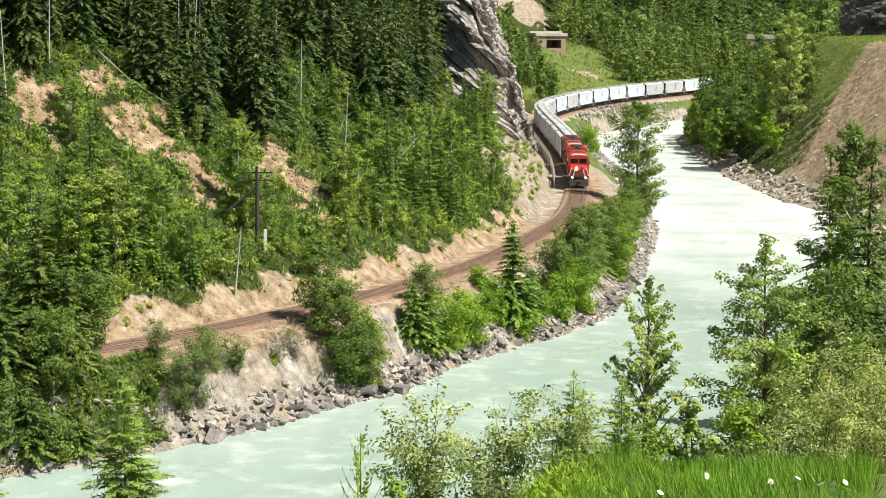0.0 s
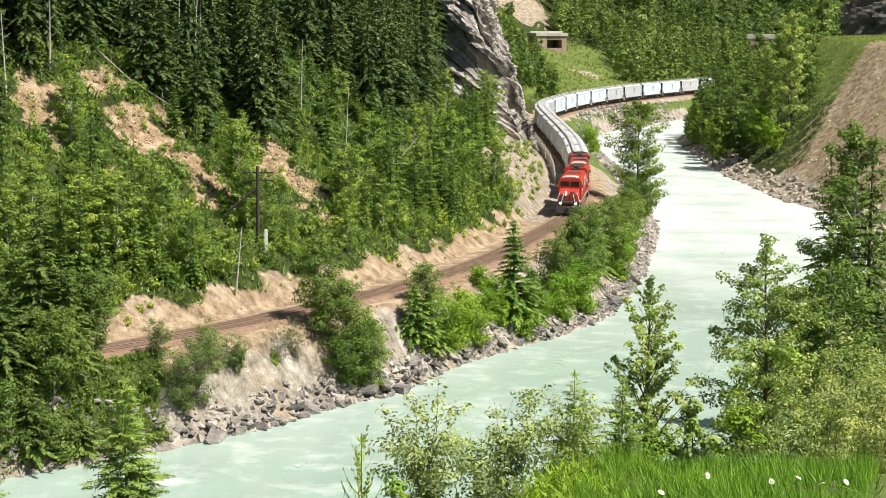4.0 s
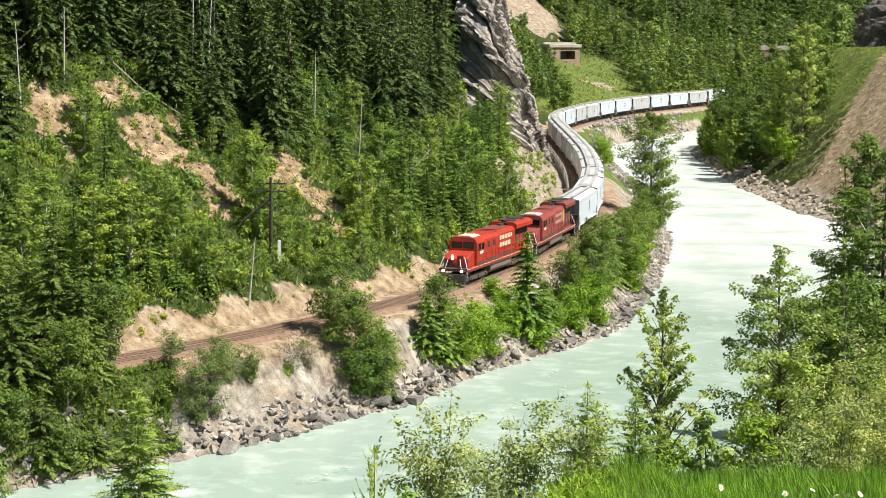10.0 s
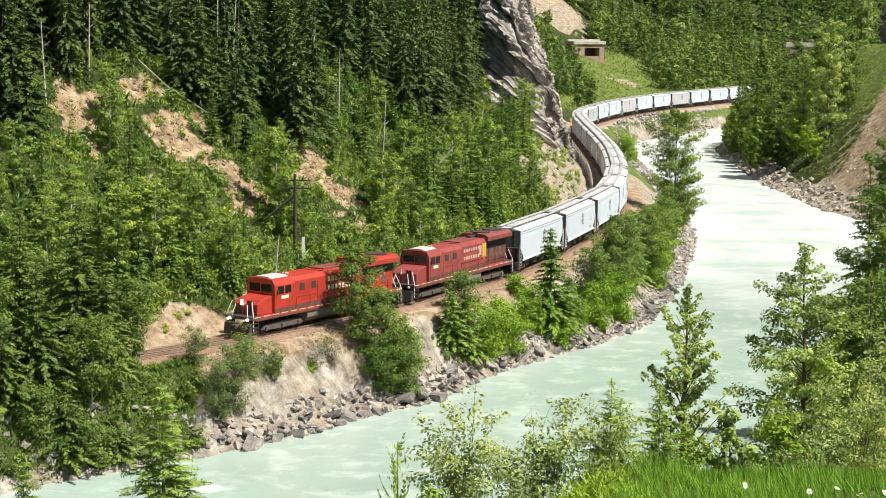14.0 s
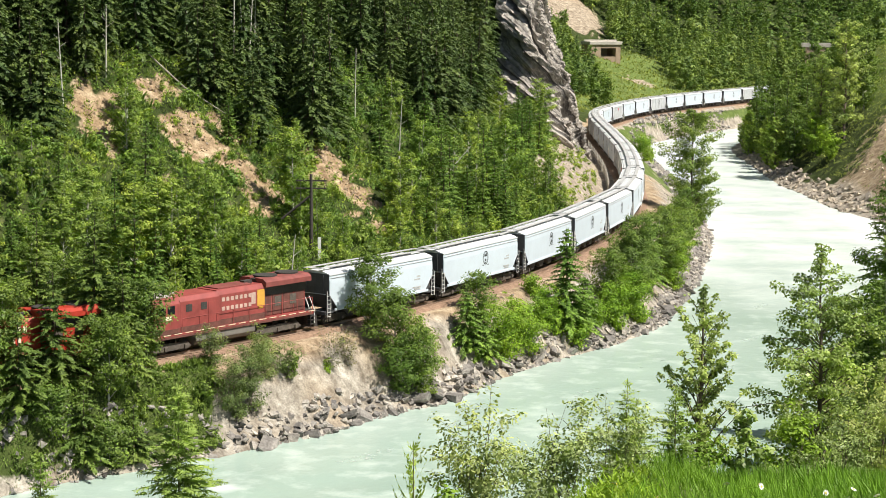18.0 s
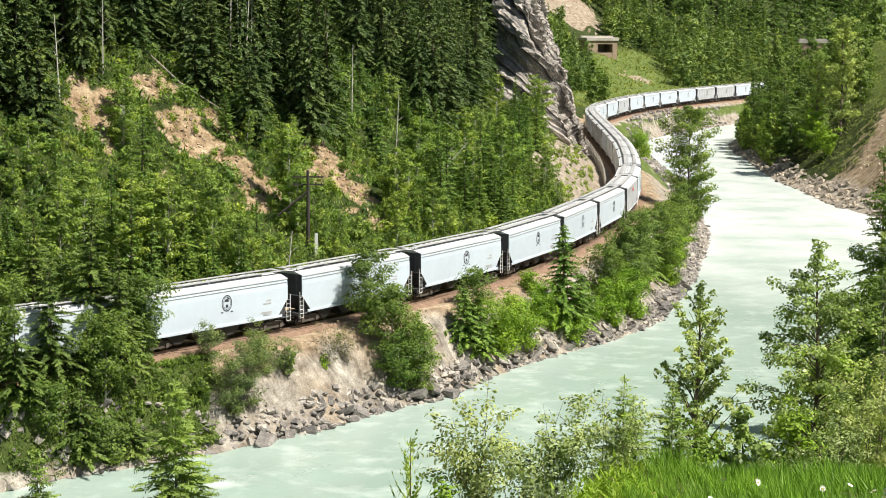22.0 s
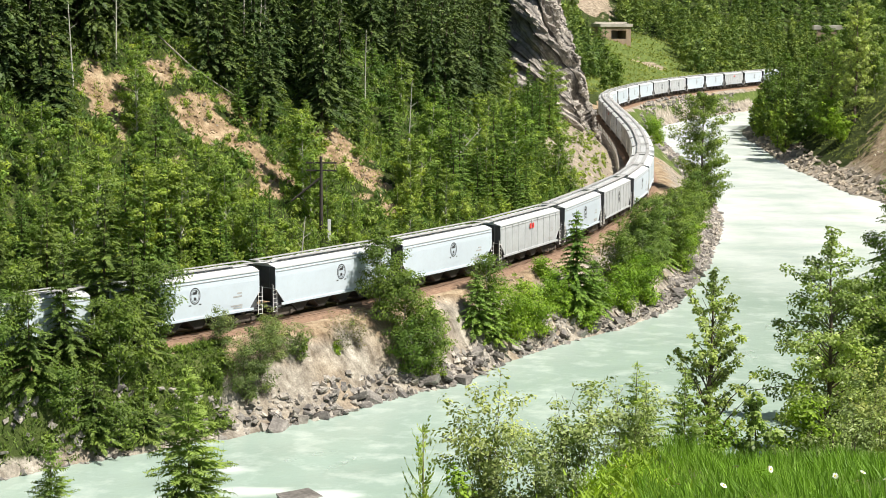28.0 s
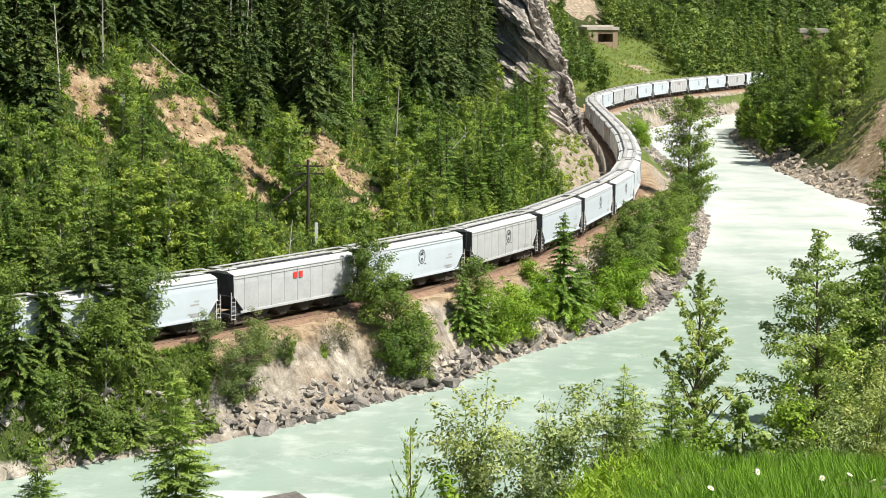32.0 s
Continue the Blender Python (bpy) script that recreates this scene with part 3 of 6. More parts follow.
S_A, S_B = 120.0, 720.0
track = thing("railway_track", "single railway track on rusty brown ballast", "railway track", kind="structure")
part("ballast_bed", mesh_of("ballast_bed", *sweep(S_A - 60, S_B, 1.0, [(-2.7, -0.75), (-1.75, -0.19), (1.75, -0.19), (2.7, -0.75)]), M["ballast"]), M["ballast"], track)
for o in (-0.7525, 0.7525):
    part("rail", mesh_of("rail", *sweep(S_A - 60, S_B, 1.0, [(o - 0.07, -0.16), (o - 0.035, -0.04), (o - 0.037, 0.0), (o + 0.037, 0.0), (o + 0.035, -0.04), (o + 0.07, -0.16)]), M["rail"]), M["rail"], track)
tie_me = G().box(0, 0, 0, 2.55, 0.23, 0.18, 0.015).mesh("sleeper", M["tie"])
for k in range(290):
    s = 150 + k * 0.61
    (x, y), (x2, y2) = line_at(s), line_at(s + 0.5)
    ob = new("sleeper", tie_me)
    ob.matrix_basis = pose(x, y, -0.24, 0, 0, math.degrees(math.atan2(y2 - y, x2 - x)) - 90 + random.uniform(-1, 1))
    ob.parent = track

# ---- the train ----
HOPPER_L, LOCO_L = 16.2, 21.2


def truck(parent, y, axles, gauge=0.75, r=0.46, spread=1.78):
    """A bogie under a rail vehicle, with its wheels as sub-parts."""
    half = spread * (axles - 1) / 2
    g = G()
    for sx in (-1, 1):
        o = [(y - half - 0.55, 0.42), (y - half - 0.25, 0.78), (y - 0.5, 0.86), (y + 0.5, 0.86), (y + half + 0.25, 0.78), (y + half + 0.55, 0.42), (y + half, 0.34), (y + 0.5, 0.30), (y - 0.5, 0.30), (y - half, 0.34)]
        g.side(o, sx * 1.0, sx * 1.16)
        for k in range(axles):
            g.box(sx * 1.2, y - half + k * spread, 0.47, 0.16, 0.34, 0.34, 0.04)
        for k in (-0.18, 0, 0.18):
            g.rod((sx * 1.1, y + k, 0.4), (sx * 1.1, y + k, 0.8), 0.07, n=8)
    g.box(0, y, 0.66, 2.0, 0.45, 0.3, 0.04)
    t = part("bogie", g, M["dusty_gear"], parent, "dusty dark steel bogie")
    for k in range(axles):
        wy = y - half + k * spread
        for sx in (-1, 1):
            w = G().disc(sx * gauge, wy, r, r, 0.13, n=18).disc(sx * (gauge - 0.07), wy, r, r + 0.03, 0.03, n=18).disc(sx * (gauge + 0.06), wy, r, 0.14, 0.06, n=12)
            if sx > 0:
                w.rod((-gauge, wy, r), (gauge, wy, r), 0.08, n=8)
            part("wheel", w, M["black"], t)
    return t


def crest(parent, sx, y, z, x):
    """Round emblem on a hopper's side, as plain shapes."""
    g = G()
    n = 20
    for k in range(n):
        a, b = 6.283 * k / n, 6.283 * (k + 1) / n
        for ra, rb in ((0.58, 0.50), (0.44, 0.40)):
            vs = [g.bm.verts.new((x, y + r * 0.92 * math.cos(t), z + r * 1.12 * math.sin(t))) for r, t in ((ra, a), (ra, b), (rb, b), (rb, a))]
            g.bm.faces.new(vs)
    for dy, dz, w, h in ((0.02, 0.22, 0.5, 0.2), (-0.12, 0.36, 0.2, 0.14), (0.0, -0.22, 0.3, 0.24), (-0.5, -0.68, 0.28, 0.09), (0.5, -0.68, 0.28, 0.09)):
        g.bm.faces.new([g.bm.verts.new((x, y + dy + a * w / 2, z + dz + b * h / 2)) for a, b in ((-1, -1), (1, -1), (0.7, 1), (-0.7, 1))])
    return part("emblem", g, M["mark_black"], parent, "round black emblem of plain shapes")


def hopper(label, paint, roof, ribs=0, mark="crest"):
    """Covered grain hopper, 16 m long, travelling towards +y. Its rails are at z = 0."""
    L = HOPPER_L - 0.75
    hw = 1.56
    car = thing("hopper_car", label, "grain car", "hopper cars of the grain train")
    h = L / 2
    top, sill = 4.30, 1.12
    # shell: sides lean in at the top; the ends slope in below
    g = G()
    prof = [(-hw + 0.02, sill + 0.14), (-hw, 1.9), (-hw, 3.5), (-hw + 0.05, top - 0.14), (-hw + 0.2, top), (hw - 0.2, top), (hw - 0.05, top - 0.14), (hw, 3.5), (hw, 1.9), (hw - 0.02, sill + 0.14)]
    g.prism(prof, -h + 1.5, h - 1.5)
    for e in (-1, 1):
        # upper part of the end, over the slope sheet
        up = [(-hw, 2.55), (-hw, 3.5), (-hw + 0.05, top - 0.14), (-hw + 0.2, top), (hw - 0.2, top), (hw - 0.05, top - 0.14), (hw, 3.5), (hw, 2.55)]
        g.prism(up, e * (h - 1.5), e * (h - 0.42))
    part("shell", g, paint, car)
    for sx in (-1, 1):
        for e in (-1, 1):
            # a sloped plate between the shell and the end post
            g = G().side([(e * (h - 1.52), 1.3), (e * (h - 1.52), 2.58), (e * (h - 0.42), 2.58)], sx * (hw - 0.03), sx * (hw - 0.001))
            part("end_gusset", g, paint, car)
            # added sheet that gives the open corner its shaded dark
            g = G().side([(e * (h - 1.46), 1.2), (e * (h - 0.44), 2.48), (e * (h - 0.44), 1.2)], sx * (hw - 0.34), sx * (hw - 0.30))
            part("end_plate", g, M["end_dark"], car, "near-black plate standing in for the shade of the open end corner")
    for e in (-1, 1):
        # end sheet, with the shade of the car gap in its colour
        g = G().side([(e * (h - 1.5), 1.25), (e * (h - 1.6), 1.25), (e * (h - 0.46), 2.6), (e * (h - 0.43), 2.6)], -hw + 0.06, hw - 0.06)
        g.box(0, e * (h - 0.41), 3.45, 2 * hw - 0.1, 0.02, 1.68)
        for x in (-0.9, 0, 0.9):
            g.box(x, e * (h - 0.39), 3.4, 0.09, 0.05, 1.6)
        part("end_sheet", g, M["end_dark"], car, "dark grey steel end sheet, deepened for shade")
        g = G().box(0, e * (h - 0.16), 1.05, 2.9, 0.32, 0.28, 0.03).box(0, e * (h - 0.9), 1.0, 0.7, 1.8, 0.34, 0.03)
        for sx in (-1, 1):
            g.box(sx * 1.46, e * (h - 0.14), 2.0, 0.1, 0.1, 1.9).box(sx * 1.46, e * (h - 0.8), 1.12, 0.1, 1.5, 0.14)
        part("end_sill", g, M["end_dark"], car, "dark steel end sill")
        for sx in (-1, 1):
            g = G()
            for k in (0.12, 0.55):
                g.rod((sx * 1.57, e * (h - k), 0.75), (sx * 1.57, e * (h - k), 2.9 if k < 0.3 else 2.5), 0.022, n=5)
            for k in range(6):
                g.rod((sx * 1.57, e * (h - 0.12), 0.8 + 0.34 * k), (sx * 1.57, e * (h - 0.55), 0.8 + 0.34 * k), 0.018, n=5)
            part("ladder", g, M["white"], car, "white steel ladder")
        g = G().box(0, e * (h + 0.2), 0.88, 0.3, 0.6, 0.28, 0.05).box(0, e * (h + 0.36), 0.88, 0.42, 0.2, 0.34, 0.05)
        part("coupler", g, M["black"], car)
    # roof
    g = G().prism([(-hw + 0.18, top - 0.002), (-hw + 0.2, top + 0.02), (-0.75, top + 0.2), (0.75, top + 0.2), (hw - 0.2, top + 0.02), (hw - 0.18, top - 0.002)], -h + 0.42, h - 0.42)
    for sx in (-1, 1):
        g.box(sx * (hw - 0.05), 0, top - 0.1, 0.12, L - 0.84, 0.1, 0.02)
    part("roof", g, roof, car)
    g = G()
    for sx in (-1, 1):
        g.box(sx * 0.66, 0, top + 0.42, 0.42, L + 0.1, 0.03)
        for k in range(9):
            g.box(sx * 0.66, -h + 0.8 + k * (L - 1.6) / 8, top + 0.31, 0.06, 0.06, 0.22)
    for e in (-1, 1):
        g.box(0, e * (h - 0.25), top + 0.42, 1.7, 0.45, 0.03)
    part("running_board", g, M["grille"], car, "galvanised roof walkway")
    for k in range(4):
        y = -h + 2.0 + (k + 0.5) * (L - 4.0) / 4
        g = G().box(0, y, top + 0.27, 0.72, (L - 4.0) / 4 - 0.15, 0.13, 0.04)
        for q in (-1, 0, 1):
            g.box(0, y + q * 1.0, top + 0.35, 0.86, 0.06, 0.05)
        part("hatch_cover", g, roof, car)
    for sx in (-1, 1):
        g = G().box(sx * (hw + 0.005), 0, sill + 0.16, 0.11, L - 2.2, 0.2, 0.02)
        part("side_sill", g, paint, car)
        # drip seam under the roof
        part("seam", G().box(sx * (hw - 0.012), 0, top - 0.36, 0.05, L - 1.0, 0.035), M["grille"], car)
        if ribs:
            for k in range(ribs):
                y = -h + 1.6 + k * (L - 3.2) / (ribs - 1)
                part("rib", G().box(sx * (hw + 0.006), y, 2.62, 0.03, 0.07, 2.9), paint, car)
        if mark == "crest":
            crest(car, sx, 0.7 * sx, 3.0, sx * (hw + 0.012))
        if mark == "block":
            g = G()
            for dy in (-0.32, 0.32):
                g.box(sx * (hw + 0.06), dy, 3.5, 0.02, 0.42, 0.5)
            part("emblem", g, M["mark_red"], car, "red emblem of plain bars")
        g = G()
        for yy, zz, w in ((5.2, 2.7, 0.5), (5.0, 2.45, 0.9), (4.9, 1.75, 1.2), (5.0, 1.58, 0.9)):
            g.box(sx * (hw + 0.008), sx * yy, zz, 0.01, w, 0.12)
        part("data_bars", g, M["grille"], car, "faint grey rows of lettering")
    # hopper chutes under the shell
    for k in range(4):
        y = -h + 2.4 + (k + 0.5) * (L - 4.8) / 4
        w = (L - 4.8) / 8 - 0.05
        g = G()
        g.side([(y - w, sill + 0.1), (y + w, sill + 0.1), (y + 0.35, 0.42), (y - 0.35, 0.42)], -1.2, 1.2)
        g.box(0, y, 0.36, 1.9, 0.9, 0.14, 0.02)
        part("discharge_chute", g, M["black"], car, "dark steel discharge chute")
    truck(car, h - 1.75, 2)
    truck(car, -h + 1.75, 2)
    return car


def locomotive(label, red, roof, shield):
    """Six-axle wide-cab diesel locomotive travelling towards +y."""
    lo = thing("locomotive", label, "locomotive", "locomotives at the head of the train")
    F = LOCO_L / 2 - 0.5
    deck = 1.62
    part("deck", G().box(0, 0, deck - 0.16, 3.0, 2 * F - 1.0, 0.32, 0.03), red, lo)
    for sx in (-1, 1):
        # darker brown skirt and panels low on the body
        part("grimy_skirt", G().box(sx * 1.508, 0, deck - 0.26, 0.03, 2 * F - 1.4, 0.16), M["dull_brown"], lo, "dark brown skirt")
        for k in range(18):
            part("sill_stripe", G().box(sx * 1.515, (k - 8.5) * 1.1, deck - 0.04, 0.03, 0.75, 0.05), M["cream"], lo, "pale reflective dash")
        part("grimy_panel", G().box(sx * 1.468, F - 7.4, deck + 0.22, 0.02, 3.9, 0.42), M["dull_brown"], lo, "dark brown band along the foot of the body")
        part("grimy_panel", G().box(sx * 1.348, F - 11.9, deck + 0.24, 0.02, 4.9, 0.46), M["dull_brown"], lo, "dark brown band along the foot of the body")
        part("grimy_panel", G().box(sx * 1.508, F - 4.1, deck + 0.2, 0.02, 2.4, 0.36), M["dull_brown"], lo, "dark brown band along the foot of the body")
    part("fuel_tank", G().prism([(-1.1, 0.42), (-1.42, 0.75), (-1.42, 1.3), (1.42, 1.3), (1.42, 0.75), (1.1, 0.42)], -3.1, 3.1, 0.05), M["grey_tank"], lo, "dusty grey fuel tank")
    # nose, cab
    part("nose", G().side([(F - 2.9, deck), (F - 2.9, 3.08), (F - 1.55, 2.86), (F - 1.08, 2.5), (F - 1.0, deck)], -1.24, 1.24, 0.08), red, lo)
    cab = part("cab", G().prism([(-1.5, deck), (-1.5, 3.85), (-1.25, 4.32), (-0.6, 4.42), (0.6, 4.42), (1.25, 4.32), (1.5, 3.85), (1.5, deck)], F - 5.4, F - 2.85, 0.05), red, lo)
    part("cab_roof", G().prism([(-1.0, 4.37), (-0.6, 4.43), (0.6, 4.43), (1.0, 4.37), (0.6, 4.50), (-0.6, 4.50)], F - 5.1, F - 3.0), M["roof_pale"], cab, "pale cab roof")
    for sx in (-1, 1):
        g = G().box(sx * 0.62, F - 2.83, 3.62, 1.05, 0.06, 0.62, 0.05)
        part("windscreen", g, M["glass"], cab, "dark windscreen")
        for y in (F - 3.6, F - 4.5):
            part("side_window", G().box(sx * 1.5, y, 3.45, 0.05, 0.72, 0.62, 0.03), M["glass"], cab, "dark side window")
        part("mirror", G().box(sx * 1.62, F - 3.1, 3.3, 0.12, 0.06, 0.4), M["black"], cab)
        part("number_bars", G().box(sx * 1.512, F - 4.1, 2.85, 0.01, 0.9, 0.28), M["cream"], lo, "row of cream figures as a bar")
    part("nose_door", G().box(-0.45, F - 0.985, 2.25, 0.6, 0.04, 1.15, 0.02), roof, lo)
    # dark brown patch on one half of the nose
    part("nose_grime", G().box(0.75, F - 0.99, 2.05, 0.9, 0.02, 0.75), M["dull_brown"], lo, "dark brown patch on the nose")
    # hood
    part("long_hood", G().prism([(-0.98, deck), (-0.98, 3.95), (-0.75, 4.28), (0.75, 4.28), (0.98, 3.95), (0.98, deck)], -F + 1.0, F - 5.4, 0.03), red, lo)
    part("equipment_cabinet", G().prism([(-1.44, deck), (-1.46, 3.95), (-1.2, 4.3), (1.2, 4.3), (1.46, 3.95), (1.44, deck)], F - 9.4, F - 5.42, 0.04), red, lo)
    part("engine_cover", G().prism([(-1.34, deck), (-1.34, 4.0), (-1.1, 4.36), (1.1, 4.36), (1.34, 4.0), (1.34, deck)], F - 14.4, F - 9.42, 0.04), red, lo)
    wing = red if shield is None else M["dark_red"]
    # black in place of red here: the wings' shadow is in the colour
    part("radiator_cab", G().prism([(-1.0, 3.3), (-1.02, 4.0), (-1.1, 4.62), (1.1, 4.62), (1.02, 4.0), (1.0, 3.3)], -F + 0.9, F - 14.4), M["black"], lo, "black body under the radiator wings, coloured for their shadow")
    for sx in (-1, 1):
        part("radiator_wing", G().prism([(sx * 1.0, 4.12), (sx * 1.56, 4.06), (sx * 1.56, 4.46), (sx * 1.2, 4.70), (sx * 0.3, 4.74), (sx * 0.3, 4.6)], -F + 0.8, F - 14.3, 0.02), wing, lo, "overhanging radiator wing")
        part("radiator_grille", G().box(sx * 1.05, -F + 3.9, 3.72, 0.05, 5.6, 0.62), M["black"], lo, "black radiator grille")
        for k in range(5):
            part("hood_door", G().box(sx * 0.995, -F + 1.7 + k * 1.22, 2.5, 0.04, 1.12, 1.6, 0.015), red if shield is None else M["dull_brown"], lo)
        for k in range(2):
            part("louvre", G().box(sx * 1.465, F - 6.3 - k * 1.5, 3.42, 0.03, 0.6, 0.55), M["black"], lo, "dark louvre")
        part("door_seam", G().box(sx * 1.465, F - 8.6, 2.7, 0.02, 0.7, 1.9, 0.01), red, lo)
        for k in range(3):
            part("louvre", G().box(sx * 1.02, -F + 2.4 + k * 1.7, 2.75, 0.03, 0.7, 0.8), M["dusty_gear"], lo, "dusty dark louvre")
        # lettering as plain bars
        for row, (n, y0) in enumerate(((8, F - 9.9), (7, F - 9.9))):
            for k in range(n):
                part("name_bar", G().box(sx * 1.352, y0 - 0.47 * k, 3.62 - 0.72 * row, 0.02, 0.30, 0.42 if shield is None else 0.30), M["cream"] if shield is None else M["faded_mark"], lo, "cream lettering bar")
        if shield is not None:
            g = G().box(sx * 1.36, F - 13.9, 3.3, 0.02, 0.8, 1.3).box(sx * 1.36, F - 13.9, 2.6, 0.02, 0.5, 0.3)
            part("emblem", g, shield, lo, "golden shield of plain shapes")
            part("emblem_field", G().box(sx * 1.355, F - 13.1, 3.35, 0.02, 0.45, 0.9), M["faded_mark"], lo, "faded pale panel")
        # handrail down the walkway
        g = G()
        ys = [F - 5.6 - k * 1.75 for k in range(9)]
        for y in ys:
            g.rod((sx * 1.46, y, deck), (sx * 1.46, y, deck + 1.05), 0.025, n=5)
        g.rod((sx * 1.46, ys[0], deck + 1.05), (sx * 1.46, ys[-1], deck + 1.05), 0.022, n=5)
        part("handrail", g, red, lo)
        for e in (-1, 1):
            g = G()
            y = e * (F - 0.35)
            g.rod((sx * 1.42, y, 0.5), (sx * 1.42, y, 1.7), 0.035, n=6).rod((sx * 1.42, y, 1.7), (sx * 1.05, y - e * 0.25, 2.75), 0.035, n=6)
            g.rod((sx * 1.0, y, 1.1), (sx * 0.78, y, 1.8), 0.035, n=6).rod((sx * 0.78, y, 1.8), (sx * 0.6, y - e * 0.2, 2.55), 0.035, n=6)
            part("step_handrail", g, M["white"], lo, "white grab rail")
            for k in range(4):
                part("step", G().box(sx * 1.25, e * (F - 0.55), 0.45 + 0.33 * k, 0.5, 0.55, 0.05), M["black"], lo)
            g = G().box(sx * 0.98, e * (F - 0.55), 0.95, 0.04, 0.55, 1.2).box(sx * 1.5, e * (F - 0.85), 0.95, 0.04, 0.06, 1.2)
            part("step_well", g, M["black"], lo)
    for e in (-1, 1):
        g = G().side([(e * (F - 0.4), 0.22), (e * (F + 0.12), 0.18), (e * F, 1.1), (e * (F - 0.4), 1.1)], -1.35, 1.35, 0.03)
        part("pilot", g, M["black"], lo, "black pilot plate")
        part("platform", G().box(0, e * (F - 0.75), deck - 0.1, 2.9, 1.1, 0.22, 0.03), M["black"], lo)
        part("coupler", G().box(0, e * (F + 0.25), 0.88, 0.32, 0.6, 0.3, 0.05).box(0, e * (F + 0.4), 0.88, 0.46, 0.22, 0.36, 0.05), M["black"], lo)
    for z in (2.75, 2.5):
        part("headlamp", G().disc(0.35, F - 0.985, z, 0.11, 0.08, "Y", 14), M["lamp"] if shield is None else M["white"], lo, "lit headlamp" if shield is None else "white headlamp")
    for sx in (-1, 1):
        part("ditch_lamp", G().disc(sx * 0.95, F - 0.12, 1.42, 0.105, 0.12, "Y", 14), M["lamp"] if shield is None else M["white"], lo, "lit ditch lamp" if shield is None else "white ditch lamp")
    # roof fittings
    for k in range(2):
        part("radiator_fan", G().disc(0, -F + 2.1 + k * 2.4, 4.76, 0.95, 0.12, "Z", 24), M["black"], lo)
    part("exhaust_stack", G().box(0, F - 13.6, 4.42, 0.5, 0.9, 0.35, 0.03), M["black"], lo)
    part("brake_grid", G().box(0, F - 11.6, 4.40, 1.7, 3.6, 0.1, 0.02), M["dark_red"], lo)
    part("horn", G().rod((0.3, F - 6.4, 4.35), (0.3, F - 5.8, 4.42), 0.05, 0.1, 8).rod((0.1, F - 6.4, 4.35), (0.1, F - 5.9, 4.42), 0.05, 0.09, 8), M["grille"], lo)
    truck(lo, F - 4.2, 3, r=0.53, spread=2.0)
    truck(lo, -F + 4.2, 3, r=0.53, spread=2.0)
    return lo


TRAIN_SPEED, TRAIN_S0 = 8.86, 359.5      # metres a second; where the first hopper's front stands at the start
loco_a = locomotive("bright red diesel locomotive with cream lettering bars and lit headlamps", M["red"], M["dark_red"], None)
loco_b = locomotive("faded red diesel locomotive with golden shield and sooty roof", M["dull_red"], M["dark_red"], M["gold"])
white_car = hopper("pale grey-white covered grain hopper with round black emblem", M["car_white"], M["car_roof"])
block_car = hopper("weathered grey covered grain hopper with red emblem bars", M["car_grey"], M["car_roof"], 9, "block")
grey_car = hopper("weathered grey covered grain hopper with round black emblem", M["car_grey"], M["car_roof"], 9, "crest")
CONSIST = [(loco_a, -LOCO_L * 1.5 - 0.2, LOCO_L), (loco_b, -LOCO_L * 0.5 - 0.1, LOCO_L)]
GREY, BLOCK = (9, 14, 15, 21, 26, 27, 33), (7, 18, 30)
_used = set()
for k in range(40):
    proto = grey_car if k in GREY else block_car if k in BLOCK else white_car
    ob = proto if proto.name not in _used else copy_thing(proto, Matrix())
    _used.add(proto.name)
    CONSIST.append((ob, HOPPER_L * (k + 0.5), HOPPER_L))


def on_track(s, length):
    """Pose of a rail vehicle whose middle is at s along the track, heading for falling s."""
    a, b = line_at(s - length * 0.36), line_at(s + length * 0.36)
    return pose((a[0] + b[0]) / 2, (a[1] + b[1]) / 2, 0.0, 0, 0, math.degrees(math.atan2(a[1] - b[1], a[0] - b[0])) - 90)


def motions():
    times = [k * 1.0 for k in range(33)]
    for ob, off, length in CONSIST:
        walk(ob, [(t, on_track(TRAIN_S0 - TRAIN_SPEED * t + off, length)) for t in times])

# ---- plants ----
TRI = [False]             # plain triangles for leaves seen from afar


def kites(base, tip, width, across):
    """Leaf-shaped quads from base to tip."""
    if TRI[0]:
        v = np.stack([base + across * width[:, None] / 2, tip, base - across * width[:, None] / 2], 1).reshape(-1, 3)
        return v, np.arange(len(v)).reshape(-1, 3)
    mid = base * 0.55 + tip * 0.45
    v = np.stack([base, mid + across * width[:, None] / 2, tip, mid - across * width[:, None] / 2], 1).reshape(-1, 3)
    return v, np.arange(len(v)).reshape(-1, 4)


def tubes(paths, n=5):
    """Tapered limbs: a list of (points, radii)."""
    vs, qs, off = [], [], 0
    for pts, rad in paths:
        pts = np.asarray(pts, float)
        tan = np.gradient(pts, axis=0)
        tan /= np.linalg.norm(tan, axis=1, keepdims=True) + 1e-9
        ref = np.array([1.0, 0.13, 0.07]) if abs(tan[0, 2]) > 0.8 else np.array([0, 0, 1.0])
        a = np.cross(tan, ref)
        a /= np.linalg.norm(a, axis=1, keepdims=True) + 1e-9
        b = np.cross(tan, a)
        ang = np.arange(n) * 6.2832 / n
        ring = pts[:, None] + np.asarray(rad)[:, None, None] * (a[:, None] * np.cos(ang)[None, :, None] + b[:, None] * np.sin(ang)[None, :, None])
        vs.append(ring.reshape(-1, 3))
        m = len(pts)
        i, j = np.meshgrid(np.arange(m - 1), np.arange(n), indexing="ij")
        i, j = i.ravel(), j.ravel()
        qs.append(off + np.stack([i * n + j, i * n + (j + 1) % n, (i + 1) * n + (j + 1) % n, (i + 1) * n + j], 1))
        off += m * n
    return np.concatenate(vs), np.concatenate(qs)


